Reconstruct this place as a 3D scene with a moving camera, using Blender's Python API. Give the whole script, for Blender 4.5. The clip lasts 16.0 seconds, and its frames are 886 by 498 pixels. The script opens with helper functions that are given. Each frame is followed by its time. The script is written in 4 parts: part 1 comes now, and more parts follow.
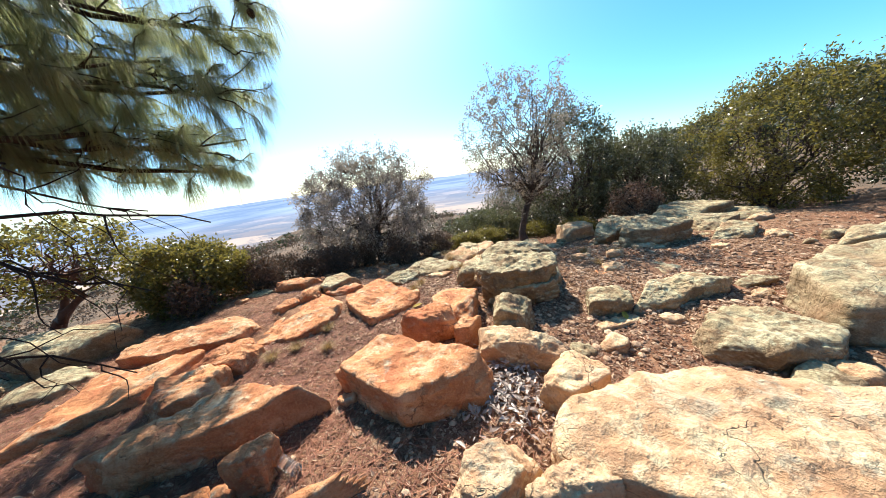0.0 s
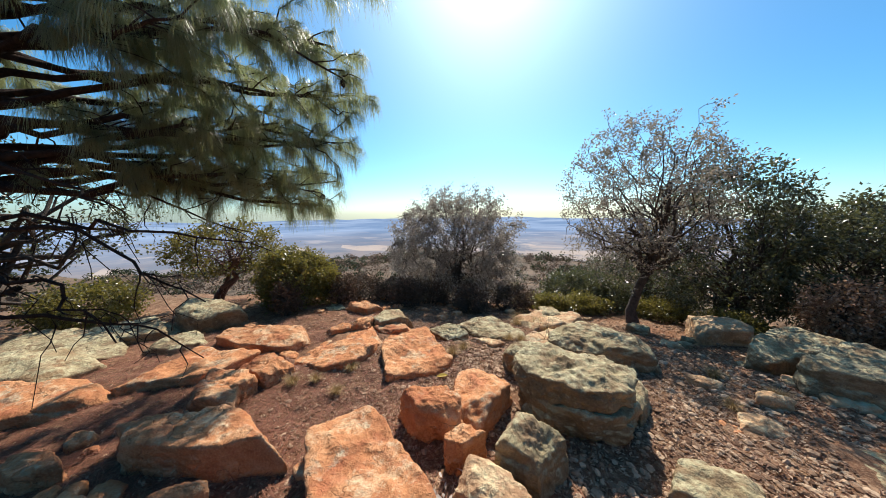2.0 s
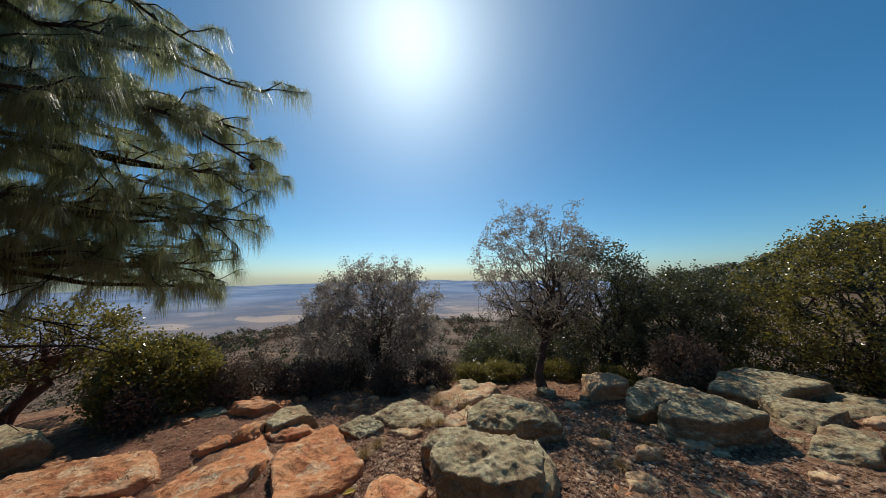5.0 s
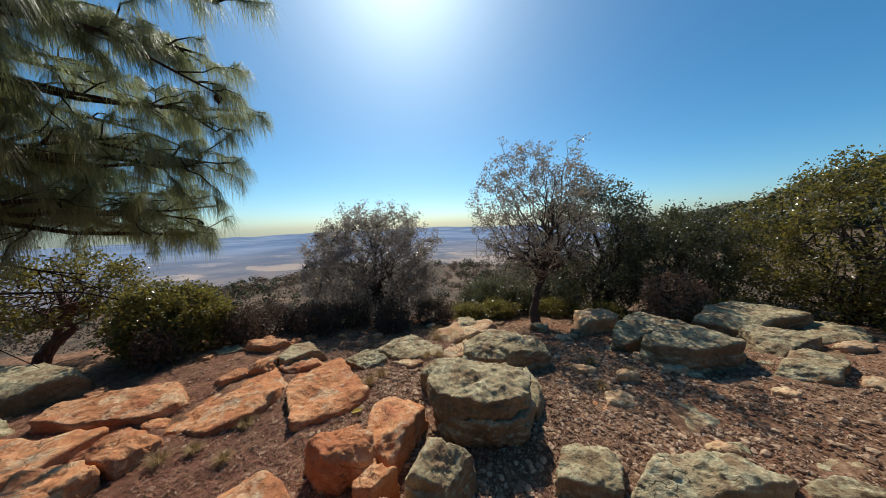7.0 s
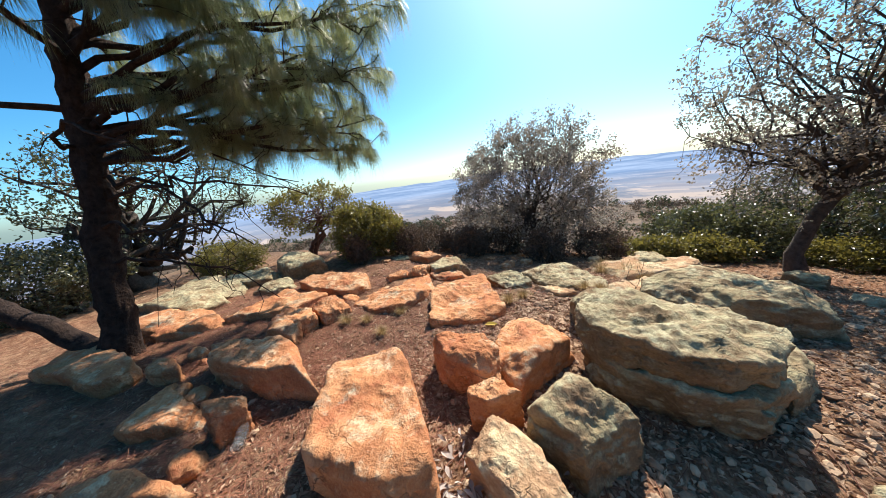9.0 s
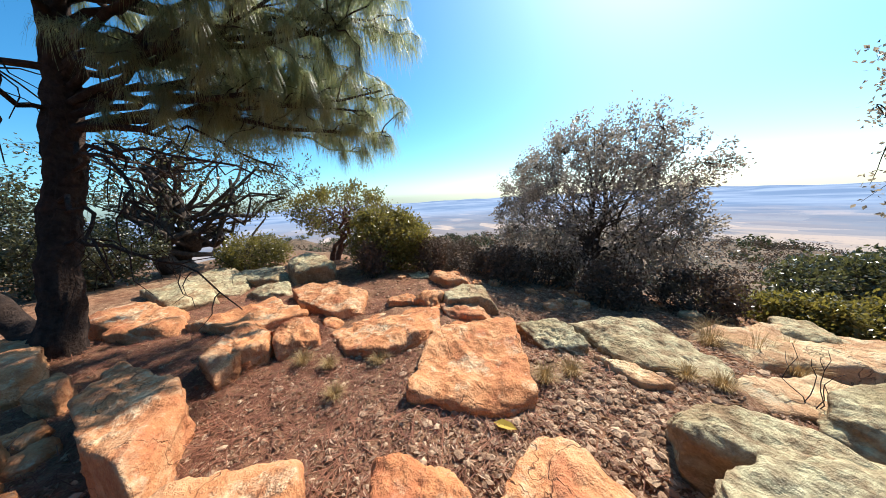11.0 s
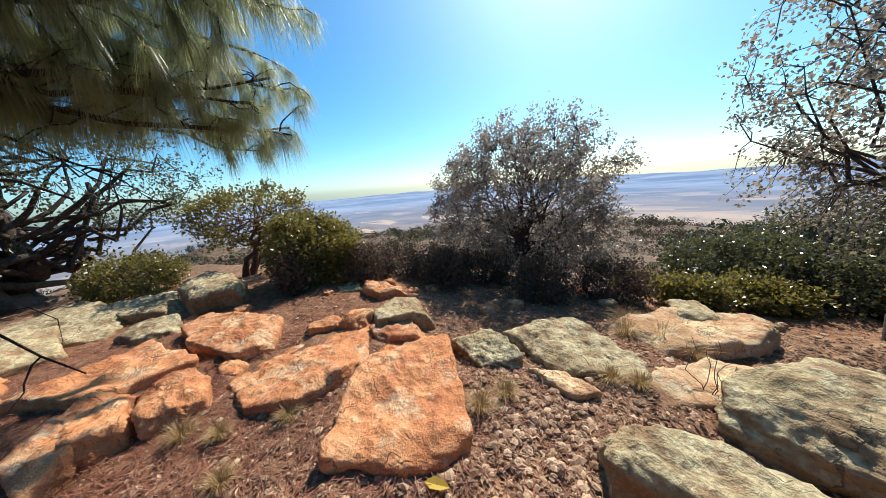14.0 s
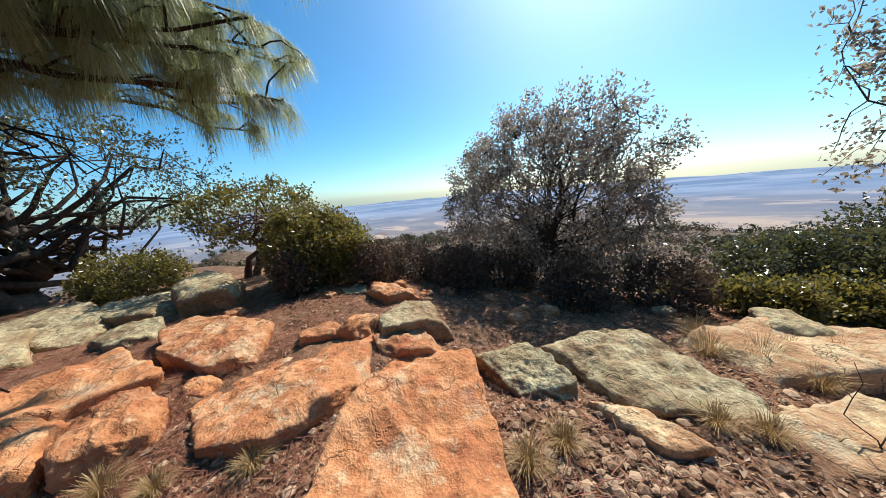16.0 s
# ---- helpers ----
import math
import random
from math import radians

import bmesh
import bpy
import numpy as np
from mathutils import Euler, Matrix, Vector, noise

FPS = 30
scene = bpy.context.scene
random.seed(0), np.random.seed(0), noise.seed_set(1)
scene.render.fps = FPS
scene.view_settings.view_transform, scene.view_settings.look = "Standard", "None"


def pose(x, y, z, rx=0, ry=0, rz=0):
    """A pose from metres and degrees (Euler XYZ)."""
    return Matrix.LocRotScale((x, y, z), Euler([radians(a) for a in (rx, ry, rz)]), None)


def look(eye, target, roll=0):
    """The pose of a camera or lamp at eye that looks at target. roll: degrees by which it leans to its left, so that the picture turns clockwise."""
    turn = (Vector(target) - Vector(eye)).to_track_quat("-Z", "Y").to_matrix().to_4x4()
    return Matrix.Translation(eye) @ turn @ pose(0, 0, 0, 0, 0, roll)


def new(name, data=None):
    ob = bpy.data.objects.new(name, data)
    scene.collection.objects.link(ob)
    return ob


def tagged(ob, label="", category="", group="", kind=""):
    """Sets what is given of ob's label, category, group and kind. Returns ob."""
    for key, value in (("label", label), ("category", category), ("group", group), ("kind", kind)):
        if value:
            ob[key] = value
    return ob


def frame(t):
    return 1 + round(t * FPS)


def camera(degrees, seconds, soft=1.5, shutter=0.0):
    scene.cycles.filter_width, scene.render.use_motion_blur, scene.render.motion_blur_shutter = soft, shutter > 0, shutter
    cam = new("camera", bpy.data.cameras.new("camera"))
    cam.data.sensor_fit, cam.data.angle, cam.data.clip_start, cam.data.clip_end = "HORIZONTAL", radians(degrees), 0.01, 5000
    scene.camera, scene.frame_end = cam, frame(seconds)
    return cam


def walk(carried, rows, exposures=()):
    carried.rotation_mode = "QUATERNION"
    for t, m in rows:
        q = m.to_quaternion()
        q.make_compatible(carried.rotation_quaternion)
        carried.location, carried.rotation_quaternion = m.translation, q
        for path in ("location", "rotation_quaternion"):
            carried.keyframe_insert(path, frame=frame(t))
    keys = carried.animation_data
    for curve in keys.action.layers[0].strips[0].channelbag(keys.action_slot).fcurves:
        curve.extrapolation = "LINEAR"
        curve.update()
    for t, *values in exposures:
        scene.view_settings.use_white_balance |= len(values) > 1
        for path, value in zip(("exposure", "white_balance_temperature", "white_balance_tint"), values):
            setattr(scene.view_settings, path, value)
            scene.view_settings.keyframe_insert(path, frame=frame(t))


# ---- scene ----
cam = camera(117.8, 16.0, soft=0.85)
PATH = [
    (0, (0.025, 0.128, 1.499), (-0.082, 2.047, 0.945), -7.7),
    (0.5, (0.21, 0.327, 1.604), (0.223, 2.254, 1.069), -3.5),
    (1, (0.363, 0.478, 1.62), (0.089, 2.402, 1.145), -2.8),
    (1.5, (0.517, 0.629, 1.608), (-0.128, 2.481, 1.212), -1.5),
    (2, (0.62, 0.679, 1.685), (-0.251, 2.46, 1.422), -0.5),
    (2.5, (0.684, 0.716, 1.793), (-0.194, 2.511, 1.698), 0.5),
    (3, (0.707, 0.723, 1.852), (-0.094, 2.554, 1.925), -0.1),
    (3.5, (0.719, 0.705, 1.872), (0.024, 2.569, 2.076), -1.4),
    (4, (0.729, 0.669, 1.862), (0.18, 2.574, 2.122), -1.4),
    (4.5, (0.729, 0.639, 1.866), (0.396, 2.596, 2.106), -0.9),
    (7, (0.799, 0.731, 1.813), (0.444, 2.69, 1.62), -2.3),
    (7.5, (0.886, 0.825, 1.744), (0.261, 2.693, 1.4), -4.1),
    (8, (0.851, 0.913, 1.674), (-0.071, 2.641, 1.271), -5.7),
    (8.5, (0.762, 1.085, 1.504), (-0.437, 2.623, 1.059), -7.3),
    (9, (0.75, 1.228, 1.362), (-0.618, 2.589, 0.836), -7.5),
    (9.5, (0.678, 1.382, 1.244), (-0.706, 2.731, 0.726), -4.1),
    (10, (0.509, 1.666, 1.089), (-0.97, 2.96, 0.717), -2.2),
    (12.5, (0.159, 2.379, 1.335), (-1.513, 3.368, 0.861), -4.3),
    (13, (0.169, 2.402, 1.337), (-1.329, 3.619, 0.815), -5.0),
    (13.5, (0.181, 2.381, 1.314), (-1.193, 3.761, 0.856), -4.6),
    (14, (0.16, 2.405, 1.281), (-1.167, 3.826, 0.813), -4.7),
    (14.5, (0.155, 2.478, 1.256), (-1.037, 4.013, 0.784), -3.9),
    (15, (0.067, 2.586, 1.196), (-0.948, 4.249, 0.745), -5.6),
    (15.5, (-0.128, 2.668, 1.066), (-1.1, 4.344, 0.569), -5.8),
    (16, (-0.197, 2.682, 1.069), (-1.597, 4.049, 0.652), -5.1),
]
EXPOSURES = ((0.0, 1.1), (0.5, 0.8), (2.0, 0.49), (3.5, -0.1), (4.5, -0.36), (7.0, -0.12), (8.0, 0.31), (9.0, 0.77), (10.0, 0.77), (12.5, 0.94), (13.5, 0.75), (14.5, 0.51), (16.0, 0.47))
walk(cam, [(t, look(eye, target, roll)) for t, eye, target, roll in PATH], EXPOSURES)

# ---- light: a high sun ahead over the valley, clear sky ----
SUN_AZ, SUN_EL = -16.5, 45.5
sun_way = Vector((math.sin(radians(SUN_AZ)) * math.cos(radians(SUN_EL)), math.cos(radians(SUN_AZ)) * math.cos(radians(SUN_EL)), math.sin(radians(SUN_EL))))
world = bpy.data.worlds.new("world")
scene.world = world
world.use_nodes = True
wn = world.node_tree
sky = wn.nodes.new("ShaderNodeTexSky")
sky.sky_type = "NISHITA"
sky.sun_disc = False
sky.sun_elevation, sky.sun_rotation = radians(SUN_EL), radians(SUN_AZ)
sky.altitude, sky.air_density, sky.dust_density, sky.ozone_density = 1800.0, 1.0, 4.0, 4.0
wn.nodes["Background"].inputs[1].default_value = 0.125
deep = wn.nodes.new("ShaderNodeHueSaturation")
deep.inputs["Hue"].default_value, deep.inputs["Saturation"].default_value = 0.489, 1.27
wn.links.new(sky.outputs[0], deep.inputs["Color"])
tint = wn.nodes.new("ShaderNodeMix")
tint.data_type, tint.blend_type = "RGBA", "MULTIPLY"
tint.inputs[0].default_value = 1.0
tint.inputs[7].default_value = (0.79, 1.0, 1.02, 1)
wn.links.new(deep.outputs[0], tint.inputs[6])
wn.links.new(tint.outputs[2], wn.nodes["Background"].inputs[0])
sun = new("sun", bpy.data.lights.new("sun", "SUN"))
sun.data.energy, sun.data.angle, sun.data.color = 5.0, radians(0.5), (1.0, 0.93, 0.83)
sun.matrix_world = look(sun_way * 60, (0, 0, 0))


# ---- materials ----
def material(name, rough=0.9, spec=0.3):
    m = bpy.data.materials.new(name)
    m.use_nodes = True
    b = m.node_tree.nodes["Principled BSDF"]
    b.inputs["Roughness"].default_value = rough
    b.inputs["Specular IOR Level"].default_value = spec
    return m, m.node_tree, b


def node(nt, kind, **sets):
    n = nt.nodes.new(kind)
    for k, v in sets.items():
        n.inputs[k.replace("_", " ")].default_value = v
    return n


def noise_of(nt, scale, detail=4.0, rough=0.6, where=None):
    n = node(nt, "ShaderNodeTexNoise", Scale=scale, Detail=detail, Roughness=rough)
    if where is None:
        where = nt.nodes.new("ShaderNodeNewGeometry").outputs["Position"]
    nt.links.new(where, n.inputs["Vector"])
    return n.outputs["Fac"]


def ramp(nt, fac, *stops):
    r = nt.nodes.new("ShaderNodeValToRGB")
    while len(r.color_ramp.elements) < len(stops):
        r.color_ramp.elements.new(0.5)
    for e, (at, colour) in zip(r.color_ramp.elements, stops):
        e.position, e.color = at, (*colour, 1) if len(colour) == 3 else colour
    nt.links.new(fac, r.inputs[0])
    return r.outputs["Color"]


def mask(nt, fac, low, high):
    m = nt.nodes.new("ShaderNodeMapRange")
    m.inputs["From Min"].default_value, m.inputs["From Max"].default_value = low, high
    nt.links.new(fac, m.inputs["Value"])
    return m.outputs["Result"]


def mixed(nt, fac, a, b, how="MIX"):
    m = nt.nodes.new("ShaderNodeMix")
    m.data_type, m.blend_type = "RGBA", how
    for sock, v in ((m.inputs[0], fac), (m.inputs[6], a), (m.inputs[7], b)):
        if isinstance(v, (int, float)):
            sock.default_value = v
        elif isinstance(v, tuple):
            sock.default_value = (*v, 1)
        else:
            nt.links.new(v, sock)
    return m.outputs[2]


def times(nt, a, b, how="MULTIPLY"):
    m = nt.nodes.new("ShaderNodeMath")
    m.operation = how
    for sock, v in ((m.inputs[0], a), (m.inputs[1], b)):
        if isinstance(v, (int, float)):
            sock.default_value = v
        else:
            nt.links.new(v, sock)
    return m.outputs[0]


def bumped(nt, b, height, strength, distance):
    n = node(nt, "ShaderNodeBump", Strength=strength, Distance=distance)
    nt.links.new(height, n.inputs["Height"])
    nt.links.new(n.outputs[0], b.inputs["Normal"])


def upward(nt):
    s = nt.nodes.new("ShaderNodeSeparateXYZ")
    nt.links.new(nt.nodes.new("ShaderNodeNewGeometry").outputs["Normal"], s.inputs[0])
    return s.outputs[2]


def rock_material(name, dark, mid, light, lichen, amount, green=0.0, rust=0.12):
    m, nt, b = material(name, 0.92, 0.25)
    pos = nt.nodes.new("ShaderNodeNewGeometry").outputs["Position"]
    info = nt.nodes.new("ShaderNodeObjectInfo")
    big = noise_of(nt, 2.2, 5, 0.6, pos)
    mid_n = noise_of(nt, 9.0, 6, 0.68, pos)
    fine = noise_of(nt, 70.0, 4, 0.7, pos)
    col = ramp(nt, times(nt, times(nt, big, 0.55), times(nt, mid_n, 0.45), "ADD"), (0.3, dark), (0.5, mid), (0.66, light))
    shade = ramp(nt, info.outputs["Random"], (0.0, (0.82, 0.82, 0.84)), (1.0, (1.08, 1.04, 1.0)))
    col = mixed(nt, 1.0, col, shade, "MULTIPLY")
    # pits and mineral grains
    col = mixed(nt, times(nt, mask(nt, fine, 0.52, 0.7), 0.35), col, light)
    col = mixed(nt, times(nt, mask(nt, fine, 0.46, 0.32), 0.5), col, dark)
    # crust of lichen on the faces open to the sky
    patch = mask(nt, noise_of(nt, 5.0, 7, 0.72, pos), 0.62 - amount * 0.3, 0.7 - amount * 0.3)
    up = mask(nt, upward(nt), 0.05, 0.75)
    spots = mask(nt, noise_of(nt, 24.0, 5, 0.7, pos), 0.4, 0.62)
    tint = mixed(nt, mask(nt, noise_of(nt, 3.3, 3, 0.5, pos), 0.4, 0.65), lichen, (0.50, 0.44, 0.30) if green < 0.5 else (0.40, 0.33, 0.18))
    col = mixed(nt, times(nt, times(nt, patch, up), times(nt, times(nt, spots, 0.75), 0.25, "ADD")), col, tint)
    # rusty stains and thin cracks
    stain = mask(nt, noise_of(nt, 3.6, 6, 0.7, pos), 0.52, 0.66)
    col = mixed(nt, times(nt, stain, rust), col, (0.42, 0.12, 0.055))
    bend = nt.nodes.new("ShaderNodeVectorMath")
    bend.operation = "MULTIPLY_ADD"
    bend.inputs[1].default_value = (0.5, 0.5, 0.5)
    warp = node(nt, "ShaderNodeTexNoise", Scale=6.0, Detail=4.0)
    nt.links.new(pos, warp.inputs["Vector"])
    nt.links.new(warp.outputs["Color"], bend.inputs[0])
    nt.links.new(pos, bend.inputs[2])
    lines = node(nt, "ShaderNodeTexVoronoi", Scale=1.9)
    lines.feature = "DISTANCE_TO_EDGE"
    nt.links.new(bend.outputs[0], lines.inputs["Vector"])
    crack = times(nt, mask(nt, lines.outputs["Distance"], 0.013, 0.002), mask(nt, big, 0.47, 0.62))
    col = mixed(nt, times(nt, crack, 0.55), col, (0.05, 0.035, 0.025))
    # dark crust
    crust = mask(nt, noise_of(nt, 14.0, 6, 0.75, pos), 0.6, 0.74)
    col = mixed(nt, times(nt, crust, 0.45), col, (0.07, 0.06, 0.05))
    nt.links.new(col, b.inputs["Base Color"])
    vor = node(nt, "ShaderNodeTexVoronoi", Scale=16.0)
    nt.links.new(pos, vor.inputs["Vector"])
    h = times(nt, times(nt, times(nt, mid_n, 1.0), times(nt, fine, 0.35), "ADD"), times(nt, crack, 0.5), "SUBTRACT")
    bumped(nt, b, times(nt, h, times(nt, vor.outputs["Distance"], 0.4), "ADD"), 0.85, 0.045)
    return m


ORANGE = rock_material("orange_sandstone", (0.30, 0.10, 0.045), (0.56, 0.24, 0.10), (0.74, 0.43, 0.225), (0.70, 0.49, 0.29), 0.35, rust=0.62)
PALE = rock_material("pale_sandstone", (0.32, 0.165, 0.085), (0.56, 0.34, 0.18), (0.70, 0.49, 0.30), (0.76, 0.62, 0.36), 0.5)
LICHEN = rock_material("lichened_stone", (0.11, 0.072, 0.038), (0.27, 0.185, 0.10), (0.46, 0.34, 0.20), (0.60, 0.54, 0.33), 0.65, 1.0)
ROCKS = {"orange": ORANGE, "pale": PALE, "lichen": LICHEN}


def ground_material():
    m, nt, b = material("red_earth", 0.97, 0.15)
    pos = nt.nodes.new("ShaderNodeNewGeometry").outputs["Position"]
    flat = nt.nodes.new("ShaderNodeVectorMath")
    flat.operation = "MULTIPLY"
    flat.inputs[1].default_value = (1, 1, 0.15)
    nt.links.new(pos, flat.inputs[0])
    far = nt.nodes.new("ShaderNodeVectorMath")
    far.operation = "LENGTH"
    nt.links.new(pos, far.inputs[0])
    dist = far.outputs["Value"]
    big, mid_n, fine = noise_of(nt, 0.9, 4, 0.6, pos), noise_of(nt, 11.0, 6, 0.7, pos), noise_of(nt, 80.0, 4, 0.75, pos)
    soil = ramp(nt, mid_n, (0.3, (0.09, 0.038, 0.022)), (0.5, (0.21, 0.095, 0.052)), (0.72, (0.44, 0.25, 0.145)))
    dry = ramp(nt, mid_n, (0.3, (0.11, 0.06, 0.036)), (0.5, (0.25, 0.14, 0.08)), (0.74, (0.52, 0.36, 0.22)))
    near = mixed(nt, mask(nt, big, 0.42, 0.6), soil, dry)
    near = mixed(nt, times(nt, mask(nt, fine, 0.5, 0.68), 0.55), near, (0.42, 0.29, 0.18))
    near = mixed(nt, times(nt, mask(nt, fine, 0.46, 0.33), 0.6), near, (0.05, 0.025, 0.018))
    scrub = ramp(nt, noise_of(nt, 0.25, 8, 0.75, pos), (0.33, (0.05, 0.042, 0.03)), (0.5, (0.13, 0.09, 0.06)), (0.68, (0.24, 0.155, 0.10)))
    field = node(nt, "ShaderNodeTexVoronoi", Scale=0.006)
    field.feature = "F1"
    nt.links.new(flat.outputs[0], field.inputs["Vector"])
    plots = ramp(nt, field.outputs["Color"], (0.1, (0.17, 0.13, 0.10)), (0.35, (0.30, 0.23, 0.16)), (0.6, (0.20, 0.19, 0.14)), (0.8, (0.45, 0.33, 0.22)))
    plots = mixed(nt, mask(nt, noise_of(nt, 0.012, 6, 0.7, pos), 0.45, 0.6), plots, (0.12, 0.12, 0.10))
    col = mixed(nt, mask(nt, dist, 7.5, 11), near, scrub)
    col = mixed(nt, mask(nt, dist, 520, 620), col, plots)
    nt.links.new(col, b.inputs["Base Color"])
    bumped(nt, b, times(nt, mid_n, times(nt, fine, 0.5), "ADD"), 0.8, 0.03)
    return m


def plain_material(name, a, c, scale, rough=0.8, spec=0.3, bump=0.0, island=False):
    m, nt, b = material(name, rough, spec)
    fac = noise_of(nt, scale, 5, 0.65)
    if island:
        fac = times(nt, times(nt, fac, 0.45), times(nt, nt.nodes.new("ShaderNodeNewGeometry").outputs["Random Per Island"], 0.55), "ADD")
    nt.links.new(ramp(nt, fac, (0.25, a), (0.75, c)), b.inputs["Base Color"])
    if bump:
        bumped(nt, b, noise_of(nt, scale * 2, 6, 0.7), 0.9, bump)
    return m


def leaf_material(name, a, c, through_colour, scale=1.5, rough=0.45, share=0.35):
    m, nt, b = material(name, rough, 0.5)
    fac = times(nt, times(nt, noise_of(nt, scale, 3, 0.6), 0.5), times(nt, nt.nodes.new("ShaderNodeNewGeometry").outputs["Random Per Island"], 0.5), "ADD")
    nt.links.new(ramp(nt, fac, (0.3, a), (0.6, tuple((p + q) / 2 for p, q in zip(a, c))), (0.72, c)), b.inputs["Base Color"])
    t = nt.nodes.new("ShaderNodeBsdfTranslucent")
    t.inputs[0].default_value = (*through_colour, 1)
    mix = nt.nodes.new("ShaderNodeMixShader")
    mix.inputs[0].default_value = share
    nt.links.new(b.outputs[0], mix.inputs[1])
    nt.links.new(t.outputs[0], mix.inputs[2])
    nt.links.new(mix.outputs[0], nt.nodes["Material Output"].inputs[0])
    return m


EARTH = ground_material()
BARK = plain_material("grey_brown_bark", (0.035, 0.027, 0.022), (0.13, 0.10, 0.08), 18.0, 0.95, 0.2, 0.02)
PINE_BARK = plain_material("pine_bark", (0.018, 0.013, 0.011), (0.10, 0.065, 0.05), 16.0, 0.95, 0.15, 0.07)
RED_BARK = plain_material("smooth_red_bark", (0.05, 0.022, 0.016), (0.19, 0.09, 0.06), 10.0, 0.7, 0.3, 0.01)
# Oak leaves: sun glints are put into the pale end of the per-leaf spread.
OAK_LEAF = leaf_material("grey_green_oak_leaf", (0.065, 0.055, 0.042), (0.52, 0.44, 0.40), (0.43, 0.37, 0.29), rough=0.25, share=0.42)
OAK_DRY = leaf_material("dry_oak_leaf", (0.06, 0.05, 0.037), (0.45, 0.37, 0.31), (0.40, 0.33, 0.24), rough=0.25, share=0.42)
BUSH_LEAF = leaf_material("dark_green_leaf", (0.03, 0.034, 0.018), (0.20, 0.19, 0.10), (0.17, 0.17, 0.06), rough=0.28, share=0.25)
GREEN_LEAF = leaf_material("bright_green_leaf", (0.05, 0.052, 0.016), (0.25, 0.20, 0.055), (0.30, 0.25, 0.05), rough=0.32)
NEEDLE = leaf_material("pine_needle", (0.06, 0.07, 0.04), (0.27, 0.28, 0.18), (0.42, 0.45, 0.2), rough=0.35, share=0.5)
STRAW = leaf_material("dry_straw", (0.30, 0.19, 0.08), (0.62, 0.45, 0.22), (0.3, 0.2, 0.08), 6.0, 0.8)
LITTER = leaf_material("dead_leaf", (0.20, 0.10, 0.06), (0.60, 0.42, 0.28), (0.35, 0.2, 0.1), 8.0, 0.8, 0.3)
RED_LITTER = leaf_material("dead_pine_needle", (0.14, 0.045, 0.025), (0.42, 0.18, 0.10), (0.15, 0.05, 0.02), 8.0, 0.8, 0.15)
GRAVEL = plain_material("broken_stone", (0.17, 0.09, 0.052), (0.53, 0.37, 0.24), 20.0, 0.95, 0.2, 0.01, True)
SCRUB = leaf_material("leafless_scrub", (0.07, 0.05, 0.035), (0.21, 0.13, 0.085), (0.12, 0.08, 0.05), 0.3, 0.9, 0.2)
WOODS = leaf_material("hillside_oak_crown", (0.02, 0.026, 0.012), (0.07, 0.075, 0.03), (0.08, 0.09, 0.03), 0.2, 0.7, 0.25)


# ---- small builders ----
def fast_mesh(name, verts, faces, mat, smooth=False):
    """Verts n x 3 and faces m x k as arrays."""
    verts, faces = np.asarray(verts, np.float32), np.asarray(faces, np.int32)
    me = bpy.data.meshes.new(name)
    k = faces.shape[1]
    me.vertices.add(len(verts))
    me.vertices.foreach_set("co", verts.ravel())
    me.loops.add(faces.size)
    me.loops.foreach_set("vertex_index", faces.ravel())
    me.polygons.add(len(faces))
    me.polygons.foreach_set("loop_start", np.arange(0, faces.size, k, dtype=np.int32))
    me.polygons.foreach_set("use_smooth", np.full(len(faces), smooth))
    me.materials.append(mat)
    me.update(calc_edges=True)
    me.validate()
    return me


def child(name, me, parent, label=""):
    ob = new(name, me)
    ob.parent = parent
    return tagged(ob, label)


def hash_noise(x, y, seed=0):
    """Smooth value noise of arrays, -1 to 1."""
    xi, yi = np.floor(x).astype(np.int64), np.floor(y).astype(np.int64)
    fx, fy = x - xi, y - yi
    fx, fy = fx * fx * (3 - 2 * fx), fy * fy * (3 - 2 * fy)

    def corner(i, j):
        h = (i * 374761393 + j * 668265263 + seed * 974634777) & 0x7FFFFFFF
        h = ((h ^ (h >> 13)) * 1274126177) & 0x7FFFFFFF
        return ((h ^ (h >> 16)) & 0xFFFF) / 32767.5 - 1

    a = corner(xi, yi) * (1 - fx) + corner(xi + 1, yi) * fx
    b = corner(xi, yi + 1) * (1 - fx) + corner(xi + 1, yi + 1) * fx
    return a * (1 - fy) + b * fy


def octaves(x, y, count, seed=0):
    return sum(hash_noise(x * 2.03**k, y * 2.03**k, seed + k) * 0.5**k for k in range(count))


def soft_over(x, width):
    return np.logaddexp(0, x / width) * width


def step(x, low, high):
    u = np.clip((x - low) / (high - low), 0, 1)
    return u * u * (3 - 2 * u)


PLAIN = -95.0


def ground_z(x, y):
    """The summit's shelf of rock, the drop to the valley ahead and to the left, the wooded shoulder of the hill to the
    right, carried on unseen behind the camera to cut sky fill.
    """
    x, y = np.asarray(x, float), np.asarray(y, float)
    dx, dy = x, y - 2.0
    r, az = np.hypot(dx, dy), np.degrees(np.arctan2(dx, dy))
    shelf = -0.16 * soft_over(np.minimum(y, 9) - 3.9, 0.3) - 0.045 * soft_over(np.minimum(-x, 12) - 3, 0.5) + 0.05 * octaves(x * 0.9, y * 0.9, 3, 5) * step(r, 0, 3)
    open_side = step(az, -150, -100) * (1 - step(az, 14, 34))
    edge = 5.0 + 1.6 * step(-az, 52, 64) + 4.0 * step(-az, 72, 90) + 2.2 * step(az, 0, 20) + 0.6 * octaves(az * 0.05, az * 0 + 3, 2, 9)
    fall = np.maximum(r - edge, 0)
